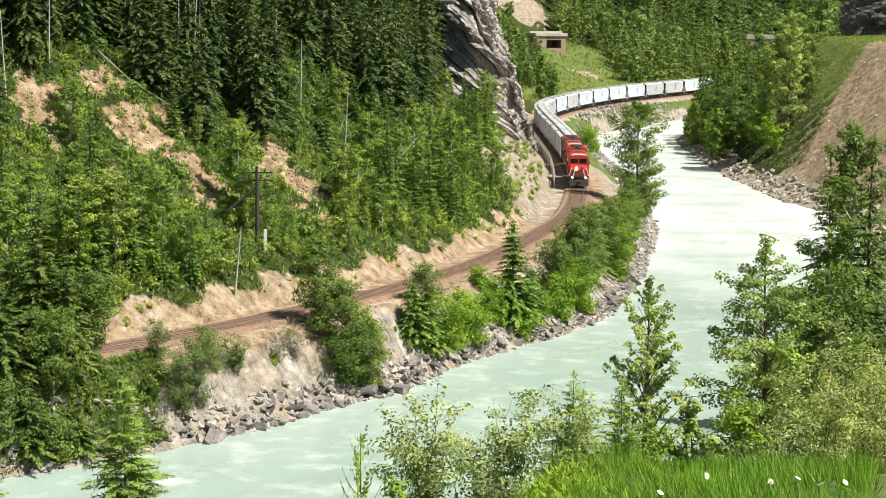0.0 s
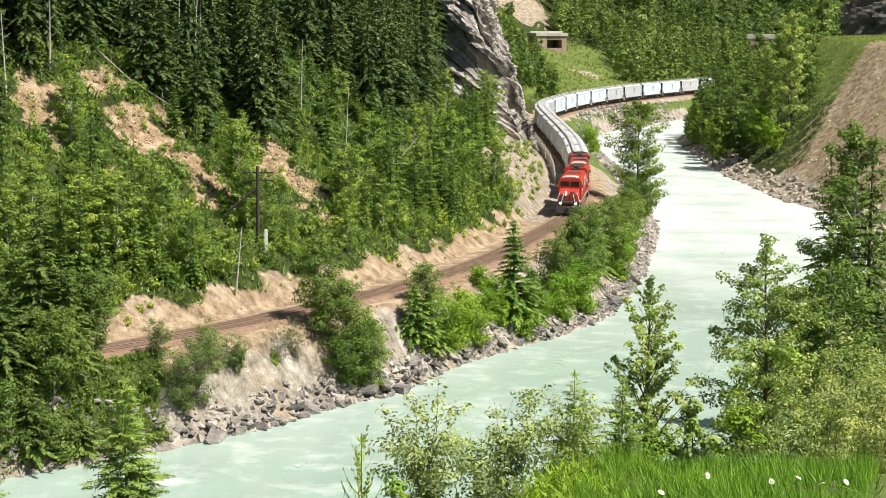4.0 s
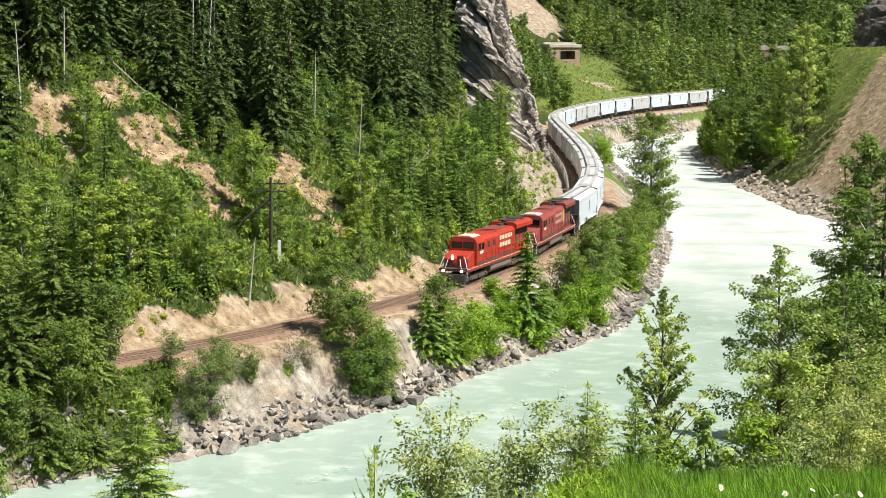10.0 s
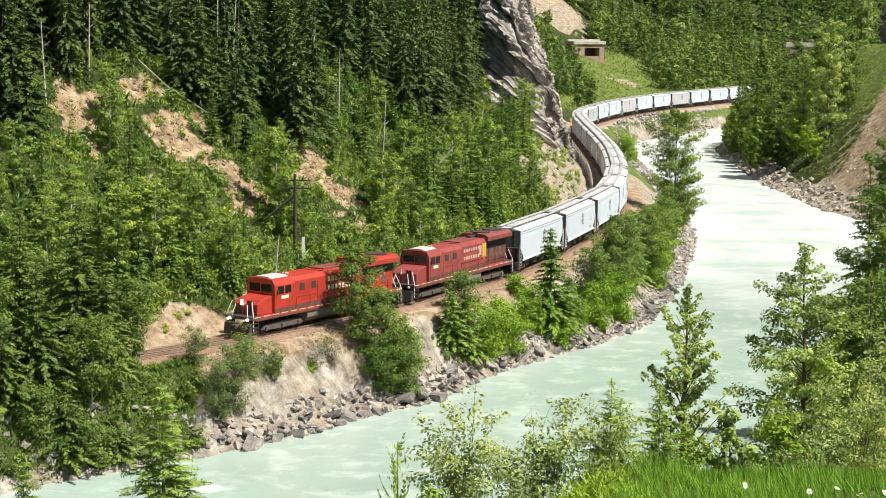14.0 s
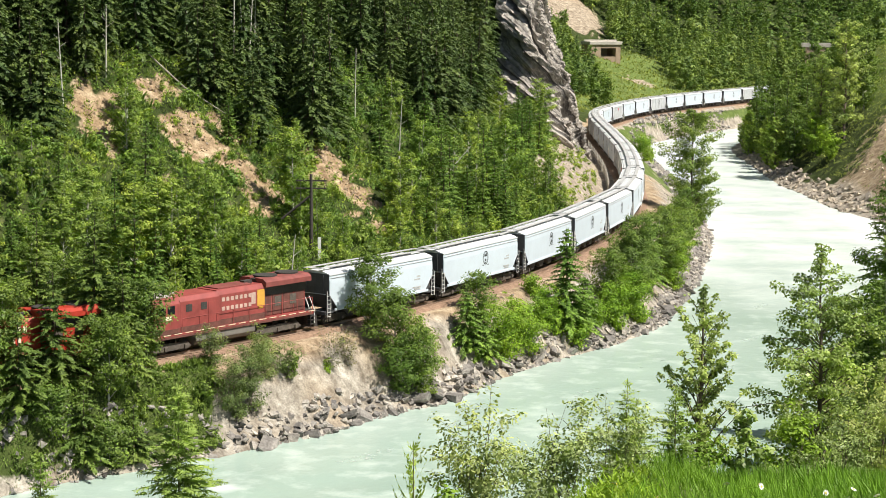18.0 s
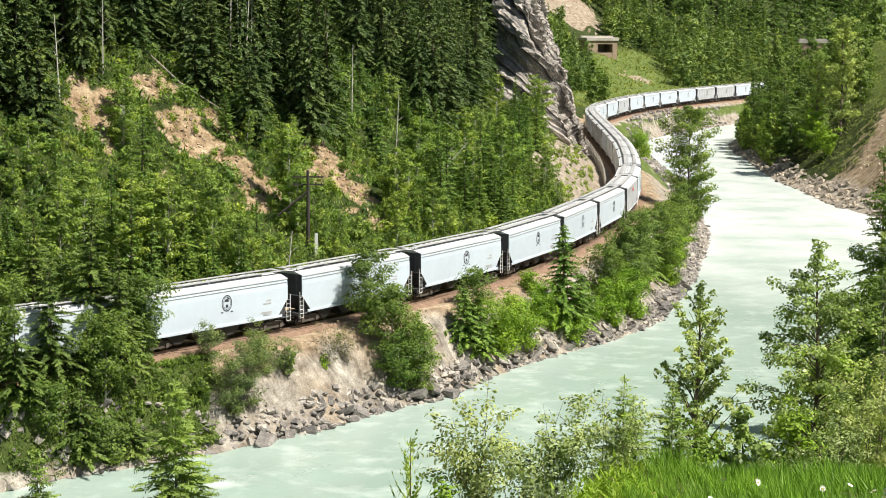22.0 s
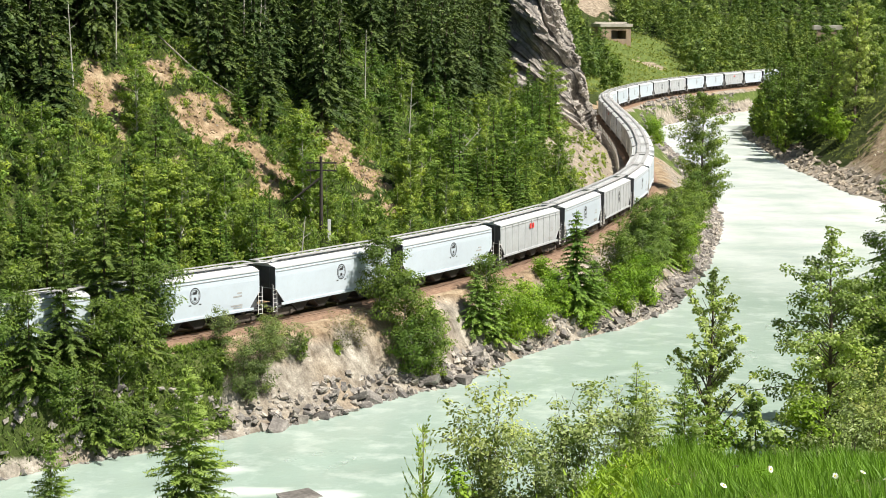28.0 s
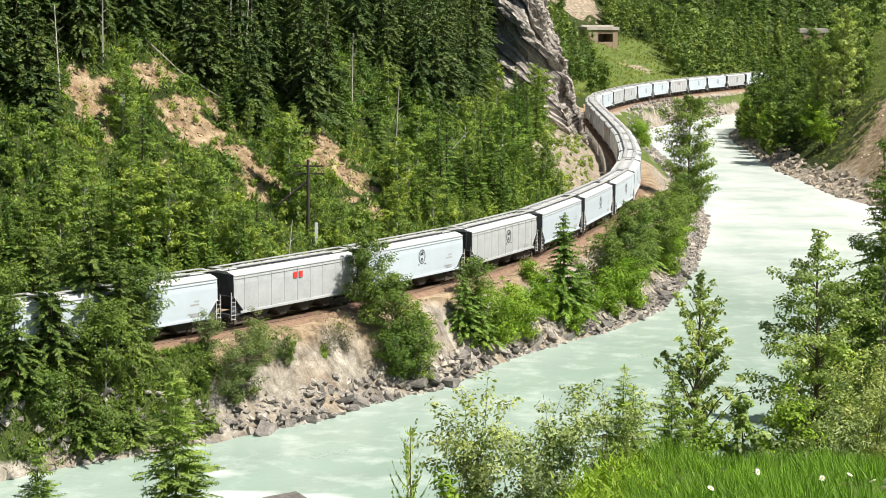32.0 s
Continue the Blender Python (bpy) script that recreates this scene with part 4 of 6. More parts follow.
def conifer(h, r, seed, gap=0.5, twig=0.4, droop=0.3, bare_foot=0.06, power=0.85, wide=0.42, lift=0.3, boughs=5.0, hang=0.9, pitch=0.5):
    """Trunk and crown arrays of a spruce or fir: whorls of boughs, each bough a flat drooping spray of twigs."""
    rng = np.random.RandomState(seed)
    nw = max(6, int(h * (1 - bare_foot) / gap))
    bases, tips, widths, acr = [], [], [], []
    lean = rng.normal(0, 0.012, 2)
    up = np.array([0, 0, 1.0])
    for k in range(nw):
        f = bare_foot + (1 - bare_foot) * (k + rng.uniform(0.1, 0.6)) / nw
        z = f * h
        length = r * max(0.03, (1 - f)) ** power * rng.uniform(0.78, 1.14)
        nb = int(boughs + 3 * (1 - f))
        az0 = rng.uniform(0, 6.28)
        for b in range(nb):
            az = az0 + 6.283 * b / nb + rng.normal(0, 0.16)
            ln = length * rng.uniform(0.62, 1.16)
            rise = lift * f + rng.normal(0, 0.06)
            out = np.array([math.cos(az), math.sin(az), 0])
            side = np.array([-math.sin(az), math.cos(az), 0])
            start = np.array([lean[0] * z, lean[1] * z, z + rng.normal(0, 0.12 * gap)])
            ns = max(2, int(ln / (twig * pitch)))
            u = np.repeat((np.arange(ns) + rng.uniform(0.2, 0.8, ns)) / ns, 2) * 0.9 + 0.1
            sg = np.tile([1.0, -1.0], ns)
            p = start + out * (ln * u)[:, None] + up * (ln * (rise * u - droop * u ** 2))[:, None]
            fall = rise - 2 * droop * u
            way = out + up * fall[:, None]
            nor = up - out * fall[:, None] * 0.7
            tl = (0.30 * ln * (1 - u) ** 0.8 + 0.42 * twig) * rng.uniform(0.7, 1.25, 2 * ns)
            d = way * rng.uniform(0.6, 0.95, 2 * ns)[:, None] + side * (sg * rng.uniform(0.45, 0.95, 2 * ns))[:, None] + up * rng.normal(-0.10, 0.12, 2 * ns)[:, None]
            d /= np.linalg.norm(d, axis=1, keepdims=True)
            a = np.cross(nor + rng.normal(0, 0.38, (2 * ns, 3)), d)
            bases.append(p)
            tips.append(p + d * tl[:, None])
            widths.append((0.16 * tl + wide * 0.55 * twig) * rng.uniform(0.8, 1.2, 2 * ns))
            acr.append(a / (np.linalg.norm(a, axis=1, keepdims=True) + 1e-9))
            if hang:                                             # twigs that hang under the bough
                hl = hang * twig * rng.uniform(0.5, 1.1, ns) * (1.1 - 0.5 * u[::2])
                hd = np.where(np.arange(ns) % 3 == 1, 0.7, -1.0)[:, None] * up + out * 0.3 + rng.normal(0, 0.22, (ns, 3))
                bases.append(p[::2])
                tips.append(p[::2] + hd * hl[:, None])
                widths.append(hl * (0.85 if TRI[0] else 0.32))
                acr.append(np.repeat((side * math.cos(b) + out * math.sin(b) * 0.5)[None], ns, 0))
    # leader
    bases.append(np.array([[0, 0, h * 0.96]] * 4) + lean.tolist()[0] * h * np.array([[1, 0, 0]]))
    tips.append(bases[-1] + np.array([[0, 0, h * 0.055], [0.08, 0, h * 0.03], [-0.06, 0.06, h * 0.03], [0, -0.08, h * 0.03]]))
    widths.append(np.full(4, 0.02 + 0.006 * h))
    acr.append(np.array([[1.0, 0, 0], [0, 1.0, 0], [0.7, 0.7, 0], [0, 1.0, 0]]))
    v, q = kites(np.concatenate(bases), np.concatenate(tips), np.concatenate(widths), np.concatenate(acr))
    zz = np.linspace(-0.3, 0.98 * h, 6)
    trunk = tubes([(np.stack([lean[0] * zz, lean[1] * zz, zz], 1), np.interp(zz, [0, h], [0.012 * h + 0.02, 0.010] if TRI[0] else [0.007 * h + 0.006, 0.004]))], 7)
    return trunk, (v, q)


def broadleaf(h, r, seed, leaves=0, size=0.2, foot=0.25, stems=1, clumps=26, spread=0.28, taper=0.6, slim=0.55, tumble=0.28, rise=(0.25, 0.7)):
    """Trunk, limbs and leaf clumps of an aspen, poplar, willow or bush."""
    rng = np.random.RandomState(seed)
    leaves = leaves or int(150 * h * r)
    paths, cen, rad = [], [], []
    per = max(3, clumps // stems)
    for s in range(stems):
        az = rng.uniform(0, 6.28)
        lean = (0.05 if stems == 1 else rng.uniform(0.15, 0.75)) * r
        sh = h * (1.0 if s == 0 else rng.uniform(0.65, 0.98))
        u = np.linspace(0, 1, 7)
        bend = np.cumsum(rng.normal(0, 0.03 * r, (7, 2)), 0)
        tp = np.stack([math.cos(az) * lean * u ** 1.4 + bend[:, 0], math.sin(az) * lean * u ** 1.4 + bend[:, 1], -0.3 + (sh * 0.97 + 0.3) * u], 1)
        r0 = (0.013 * h + 0.008) / (1 if stems == 1 else 3.2)
        paths.append((tp, r0 * (1 - 0.88 * u)))
        for k in range(per):
            f = foot + (1 - foot) * (k + rng.uniform(0, 1)) / per
            c0 = np.array([np.interp(f, u, tp[:, i]) for i in range(3)])
            prof = (math.sin(min(1, (1 - f) / (1 - foot) * 1.02) ** taper * 2.35)) if f < 0.97 else 0.15
            reach = max(0.1, prof) * r * rng.uniform(0.35, 1.0) / (1 if stems == 1 else 1.5)
            a2 = k * 2.4 + rng.normal(0, 0.5)
            e = c0 + np.array([math.cos(a2) * reach, math.sin(a2) * reach, reach * rng.uniform(*rise)])
            if reach > 0.2:
                m = (c0 + e) / 2 + np.array([0, 0, 0.06 * reach])
                start = c0 - np.array([0, 0, reach * 0.25])
                paths.append((np.stack([start, m, e]), [r0 * 0.38 * (1.1 - f), r0 * 0.25 * (1.1 - f), 0.006]))
            for w in np.linspace(0.45, 1.05, 3 if reach > 0.4 else 1):
                cen.append(c0 * (1 - w) + e * w)
                rad.append((0.5 + 0.6 * max(0.2, prof)) * r * spread * rng.uniform(0.7, 1.25))
    cen, rad = np.array(cen), np.array(rad)
    pick = rng.choice(len(cen), leaves, p=rad ** 1.6 / (rad ** 1.6).sum())
    d = rng.normal(size=(leaves, 3))
    d /= np.linalg.norm(d, axis=1, keepdims=True)
    p = cen[pick] + d * (rad[pick] * rng.uniform(0.2, 1.0, leaves) ** 0.5)[:, None] * np.array([1, 1, 0.62])
    out = p - np.array([0, 0, 0.45 * h])
    out /= np.linalg.norm(out, axis=1, keepdims=True) + 1e-9
    nor = d * 0.7 + out * 0.35 + np.array([0, 0, 0.5]) + rng.normal(size=(leaves, 3)) * tumble
    nor /= np.linalg.norm(nor, axis=1, keepdims=True)
    way = np.cross(nor, rng.normal(size=(leaves, 3)))
    way /= np.linalg.norm(way, axis=1, keepdims=True) + 1e-9
    a = np.cross(nor, way)
    ln = size * rng.uniform(0.65, 1.35, leaves)
    v, q = kites(p, p + way * ln[:, None], ln * slim * rng.uniform(0.85, 1.3, leaves), a)
    return tubes(paths, 3 if TRI[0] else 5), (v, q)


def tree_thing(name, data, leaf_mat, bark_mat, label, category, group):
    (tv, tq), (cv, cq) = data
    ob = thing(name, label, category, group)
    part("trunk", mesh_of("trunk", tv, tq, bark_mat, True), bark_mat, ob)
    part("crown", mesh_of("crown", cv, cq, leaf_mat), leaf_mat, ob)
    return ob


def stuff_of(name, protos, spots, leaf_mat, bark_mat, label, category, seed=0, trunks=True, limbs=30):
    """Many plants that nobody could count, joined: crowns in one mesh, trunks under it."""
    rng = np.random.RandomState(seed)
    cv, cq, tv, tq, oc, ot = [], [], [], [], 0, 0
    for x, y, z, sc in spots:
        (a, b), (c, d) = protos[rng.randint(len(protos))]
        b = b[:limbs]
        t = rng.uniform(0, 6.28)
        rot = np.array([[math.cos(t), -math.sin(t), 0], [math.sin(t), math.cos(t), 0], [0, 0, 1]])
        k = np.array([sc * rng.uniform(0.9, 1.1)] * 2 + [sc])
        cv.append((c * k) @ rot.T + [x, y, z])
        cq.append(d + oc)
        oc += len(c)
        if trunks:
            tv.append((a * k) @ rot.T + [x, y, z])
            tq.append(b + ot)
            ot += len(a)
    ob = thing(name, label, category, mesh=mesh_of(name, np.concatenate(cv), np.concatenate(cq), leaf_mat), kind="stuff")
    if trunks:
        part("trunks", mesh_of("trunks", np.concatenate(tv), np.concatenate(tq), bark_mat), bark_mat, ob)
    return ob


def scatter(n, box, keep, seed, gap=0.0):
    """Random spots (x, y, z) in a box of x0, x1, y0, y1 where keep(x, y, z, dt, dl, dr) holds."""
    rng = np.random.RandomState(seed)
    x, y = rng.uniform(box[0], box[1], n), rng.uniform(box[2], box[3], n)
    xy = np.stack([x, y], 1)
    z, bare_, _ = land(x, y)
    ok = keep(x, y, z, side_of(LINE[::2], xy)[0], side_of(LEFT_BANK, xy)[0], side_of(RIGHT_BANK, xy)[0], bare_, rng)
    pts = np.stack([x, y, z], 1)[ok]
    if gap:
        out = []
        for p in pts:
            if all((p[0] - o[0]) ** 2 + (p[1] - o[1]) ** 2 > gap * gap for o in out[-400:]):
                out.append(p)
        pts = np.array(out)
    return pts

# ---- woods on the hillside above the track ----
def in_view(x, y, margin=0.02):
    return (x / np.maximum(y, 1) > -0.285 - margin) & (x / np.maximum(y, 1) < 0.265 + margin)


TRI[0] = True
scrub = [broadleaf(h, r, s, 250, 0.31, 0.02, 3, 12, 0.34, slim=0.75) for h, r, s in ((2.2, 1.5, 21), (1.6, 1.4, 22), (2.9, 1.6, 23))]


def hill_keep(lo, hi, most_bare=0.45):
    def keep(x, y, z, dt, dl, dr, b, rng):
        e = -dt - 4.2
        return (dt < 0) & in_view(x, y) & (e > lo) & (e < hi) & (b < most_bare) & ~((y > 283) & (y < 398) & (e < 24) & (x > 8))
    return keep


def with_scale(pts, a, b, seed):
    return [(*p, s) for p, s in zip(pts, np.random.RandomState(seed).uniform(a, b, len(pts)))]


def cap_below_scars(x, y, z):
    """Greatest height of a tree at a spot: what stands below an earth scar stays low and leaves it open to the valley."""
    top = 99.0
    for sx, sy, sr, sz in SCAR_FEET:
        if abs(x - sx * y / sy) < sr * 1.05 and sy - 26 < y < sy + 0.5 * sr:
            top = min(top, max(1.2, EYE_Z + (sz - EYE_Z) * y / sy - z))
    return top


SCAR_FEET = [(sx, sy, sr, land_z(sx * (1 - 0.2 * sr / sy), sy - 0.2 * sr)) for sx, sy, sr in SCARS if sy < 200] + [(-10.9, 157.0, 1.4, land_z(-10.9, 157) + 0.2)]


def stand_of(name, protos, spots, leaf_mat, bark_mat, label, category, group, seed=0):
    """Countable trees: every one a thing of its own, alike ones on shared meshes."""
    r = np.random.RandomState(seed)
    first_ones = {}
    for x, y, z, sc in spots:
        k_ = r.randint(len(protos))
        m_ = pose(x, y, z - 0.1, r.uniform(-2, 2), r.uniform(-2, 2), r.uniform(0, 360)) @ Matrix.Diagonal((sc * r.uniform(0.9, 1.12),) * 2 + (sc, 1))
        if k_ in first_ones:
            copy_thing(first_ones[k_], m_)
        else:
            first_ones[k_] = tree_thing(name, protos[k_], leaf_mat, bark_mat, label, category, group)
            first_ones[k_].matrix_basis = m_


big_spruce = [conifer(h, r, s, g, 0.62, d, 0.05, 0.62, 0.85, 0.25, 6.0, 1.1) for h, r, s, g, d in ((16, 3.6, 1, 0.85, 0.50), (19, 4.1, 2, 0.95, 0.42), (13, 3.3, 3, 0.8, 0.45), (17, 3.4, 4, 0.85, 0.55), (15, 4.2, 8, 0.9, 0.35))]
small_spruce = [conifer(h, r, s, 0.46, 0.42, 0.22, 0.02, 0.8, 0.75, 0.45, 6.0, 0.8) for h, r, s in ((7, 2.0, 5), (9, 2.3, 6), (5.5, 1.9, 7), (8, 1.9, 9))]
aspens = [broadleaf(h, r, s, int(150 * h * r), 0.205, 0.06, 1, 34, 0.23, slim=0.9, tumble=0.2) for h, r, s in ((9, 2.2, 11), (7.5, 2.1, 12), (11, 2.3, 13), (6, 2.1, 14))]

# the dark spruce wood begins higher or lower on the slope along the line
SPRUCE_FOOT = ([120, 136, 144, 152, 158, 164, 170, 176, 184, 189, 198, 204, 224, 240, 320], [19, 19.5, 26, 25.5, 22.5, 18.5, 16.5, 16.5, 21, 31, 29, 14, 15, 18, 18])
p = scatter(9000, (-62, 40, 125, 330), hill_keep(13, 50), 31, 2.9)
_d, _i = side_of(LINE[::2], p[:, :2])
_up = -_d - 4.2 - np.interp(LINE[::2][_i][:, 1], *SPRUCE_FOOT)
p = p[(_up > 0) & (_up < 21)]
stand_of("spruce_tree", big_spruce, with_scale(p[:290], 0.72, 1.12, 1), M["hill_spruce"], M["bark"], "tall dark green spruce with drooping boughs on the upper hillside", "spruce tree", "spruces of the upper hillside", 1)
p = np.concatenate([scatter(16000, (-46, 30, 122, 280), hill_keep(2.6, 10, 0.55), 32, 1.3), scatter(9000, (-46, 40, 125, 290), hill_keep(10, 27, 0.5), 42, 2.0)])
p = p[(p[:, 1] < 283) | (p[:, 0] < 9)]
_d, _i = side_of(LINE[::2], p[:, :2])
_e, _ty = -_d - 4.2, LINE[::2][_i][:, 1]
under = _e < np.interp(_ty, *SPRUCE_FOOT) + 3
pr = np.random.RandomState(77)
as_fir = pr.uniform(size=len(p)) < np.interp(_ty, [130, 140, 146, 164, 172, 180, 225, 240, 300], [0.55, 0.5, 0.12, 0.15, 0.4, 0.85, 0.8, 0.4, 0.4])
thin = pr.uniform(size=len(p)) < np.interp(_ty, [130, 142, 147, 168, 176, 300], [1.0, 1.0, 0.8, 0.75, 1.0, 1.0])
low = np.array([cap_below_scars(x, y, z) / 9.0 for x, y, z in p])
grown = np.interp(_e, [2.5, 4, 7, 12, 30], [0.6, 1.0, 1.1, 1.0, 0.85]) * np.where(_e > np.interp(_ty, *SPRUCE_FOOT) - 3, 0.55, 1.0)
_o = pr.permutation(len(p))
p, grown, low, under, as_fir, thin = p[_o], grown[_o], low[_o], under[_o], as_fir[_o], thin[_o]
firs = [(x, y, z, min(g_ * s_, f_)) for (x, y, z), g_, f_, s_, ok in zip(p, grown, low, pr.uniform(0.6, 1.15, len(p)), under & as_fir & thin) if ok]
leafy = [(x, y, z, min(g_ * s_, f_)) for (x, y, z), g_, f_, s_, ok in zip(p, grown, low, pr.uniform(0.6, 1.05, len(p)), under & ~as_fir & thin) if ok]
stand_of("young_spruce", small_spruce, firs[:298], M["hill_fir"], M["bark"], "young green spruce on the slope above the track", "spruce tree", "young spruces of the hillside", 3)
stand_of("aspen_tree", aspens, leafy[:298], M["hill_aspen"], M["pale_bark"], "slender light green aspen on the hillside", "aspen tree", "aspens of the hillside", 2)
p = scatter(6000, (-50, 40, 120, 290), hill_keep(2.2, 8, 0.97), 33, 1.3)
q = scatter(7000, (-50, 40, 120, 290), hill_keep(8, 56, 0.75), 36, 1.7)
stuff_of("hillside_scrub", scrub, with_scale(p[:300], 0.4, 0.9, 4) + with_scale(q[:200], 0.4, 0.9, 5), M["hill_aspen"], M["bark"], "low green bushes covering the hillside", "scrub", 4)
stuff_of("shaded_scrub", scrub, with_scale(q[200:600], 0.5, 1.0, 15), M["hill_fir"], M["bark"], "deep green bushes beneath the hillside trees", "scrub", 15)

p = scatter(3000, (-36, 0, 150, 190), lambda x, y, z, dt, dl, dr, b, rng: (dt < -12) & (b > 0.6), 38, 1.5)
stuff_of("scar_tufts", scrub, with_scale(p[:170], 0.14, 0.5, 11), M["hill_aspen"], M["bark"], "small green tufts on the bare earth scars", "scrub", 11)

# ---- far woods ----
far_spruce = [conifer(h, r, s, 1.25, 1.25, 0.35, 0.03, 0.85, 0.75, 0.2, 4.0, 0.8) for h, r, s in ((13, 2.7, 41), (16, 3.0, 42), (10, 2.4, 43))]
far_aspen = [broadleaf(h, r, s, 420, 0.9, 0.05, 1, 16, 0.36) for h, r, s in ((9, 3.0, 44), (11, 3.2, 45))]


def far_keep(x, y, z, dt, dl, dr, b, rng):
    left = ((dt < -34) | ((x > 73) & (dt < -13))) & (b < 0.4) & ~((x < 74) & (x > 41) & (y < 604)) & ~((x < 58) & (y > 590) & (y < 645))
    return in_view(x, y) & (y > 445) & ~((x / y > 0.25) & (y > 440) & (y < 660)) & (left | (dr > 8)) & ~((x / y > 0.196) & (x / y < 0.24) & (y < 500))


p = scatter(7000, (0, 190, 445, 660), far_keep, 51, 3.4)
stuff_of("valley_wood", far_spruce * 2 + far_aspen, with_scale(p[:800], 0.55, 1.25, 5), M["farwood"], M["bark"], "dense green spruce wood on the valley floor", "spruce wood", 5, False)
p = scatter(7000, (-60, 300, 655, 900), lambda x, y, z, dt, dl, dr, b, rng: in_view(x, y) & (b < 0.4) & ((dr > 5) | (dt < -8)), 52, 4.4)
stuff_of("mountain_wood", far_spruce, with_scale(p[:1300], 0.9, 1.9, 6), M["farwood"], M["bark"], "distant dark green spruce forest on the mountain", "spruce wood", 6, False)
p = scatter(900, (40, 130, 420, 520), lambda x, y, z, dt, dl, dr, b, rng: in_view(x, y) & (((dt < -9) & (dt > -30) & (x < 46)) | ((dr > 4) & (dr < 26))), 53, 4.5)
p2 = scatter(1500, (34, 60, 478, 545), lambda x, y, z, dt, dl, dr, b, rng: (dt < -9) & (x < 39 + (y - 478) * 0.14), 54, 3.0)
stuff_of("gully_wood", far_aspen + far_spruce, with_scale(p2[:45], 0.45, 0.8, 12), M["farwood"], M["bark"], "dark green young trees beside the meadow", "young wood", 12, False)
stuff_of("riverside_wood", far_aspen, with_scale(p[:90], 0.6, 1.0, 7), M["aspen"], M["bark"], "light green leafy trees along the far river bank", "leafy wood", 7, False)

# ---- single trees by the track and the river: x, y, height, radius, kind, seed ----
def place(ob, x, y, turn=0.0, sink=0.1):
    ob.matrix_basis = pose(x, y, land_z(x, y) - sink, 0, 0, turn)
    return ob


KINDS = {
    "spruce": ("spruce_tree", "spruce", "bark", "dense dark green spruce", "spruce tree"),
    "fir": ("fir_tree", "fir", "fir_stem", "bright green young fir", "fir tree"),
    "sapling": ("fir_sapling", "sapling", "fir_stem", "bright yellow-green fir sapling", "fir sapling"),
    "aspen": ("aspen_tree", "aspen", "pale_bark", "light green aspen", "aspen tree"),
    "poplar": ("poplar_tree", "poplar", "bark", "tall green poplar", "poplar tree"),
    "cottonwood": ("cottonwood_tree", "aspen", "bark", "tall spreading cottonwood", "cottonwood tree"),
    "poplar_tall": ("cottonwood_tree", "aspen", "bark", "tall dark green cottonwood", "cottonwood tree"),
    "willow": ("willow_bush", "willow", "bark", "many-stemmed grey-green willow", "willow bush"),
    "bare_shrub": ("bare_shrub", "dry_leaf", "deadwood", "sparse brown-twigged half-bare shrub", "shrub"),
    "bank_willow": ("willow_bush", "bank_willow", "bark", "bushy grey-green willow", "willow bush"),
    "bush": ("leafy_bush", "bush", "bark", "rounded bright green bush", "bush"),
}


def grow(x, y, h, r, kind, seed, where, leaves=0, size=0.0, twig=0.0, sink=0.1, **kw):
    name, lm, bm_, label, cat = KINDS[kind]
    if kind in ("spruce", "fir", "sapling"):
        data = conifer(h, r, seed, twig=twig or 0.40, **kw)
    else:
        if kind == "bare_shrub":
            kw = {"foot": 0.12, "stems": 9, "clumps": 90, "spread": 0.16, "slim": 0.4, **kw}
            leaves = leaves or 500
        if kind == "bush":
            kw = {"foot": 0.03, "stems": 4, "clumps": 40, "spread": 0.34, **kw}
        if "willow" in kind:
            kw = {"foot": 0.08, "stems": 6, "clumps": 48, "spread": 0.24, "slim": 0.35, **kw}
        data = broadleaf(h, r, seed, leaves or int((400 if h < 14 else 130) * h * r), size or (0.18 if h < 14 else 0.28), **{"clumps": 34, "foot": 0.10, "slim": 0.75 if TRI[0] else 0.6, **kw})
    return place(tree_thing(name, data, M[lm], M[bm_], label + " " + where, cat, cat + "s"), x, y, 0, sink)


BANK = "on the rail bank above the river"
BANK_TREES_A = [(-24.6, 118.6, 5.5, 3.0, "spruce", 94), (-28.5, 116.8, 6.5, 3.0, "spruce", 95), (-21.6, 121.2, 4.0, 2.6, "spruce", 96), (-26.6, 117.6, 3.6, 2.2, "aspen", 97),
    (-31.0, 115.0, 6.5, 2.8, "aspen", 99), (-23.0, 119.8, 3.4, 2.2, "aspen", 100), (-25.1, 124.6, 13.0, 3.9, "spruce", 101), (-29.0, 124.0, 12.0, 3.4, "spruce", 102),
    (-22.6, 124.0, 9.0, 2.9, "spruce", 103), (-26.8, 120.2, 9.0, 3.2, "spruce", 104), (-31.5, 121.0, 12.0, 3.2, "spruce", 105), (-21.6, 126.2, 7.0, 2.2, "aspen", 106),
    (-30.2, 119.0, 7.5, 2.6, "aspen", 107), (-23.4, 121.6, 6.0, 2.6, "aspen", 108), (-28.6, 127.2, 9.0, 2.6, "aspen", 109), (-23.5, 127.3, 7.0, 2.2, "aspen", 113)]
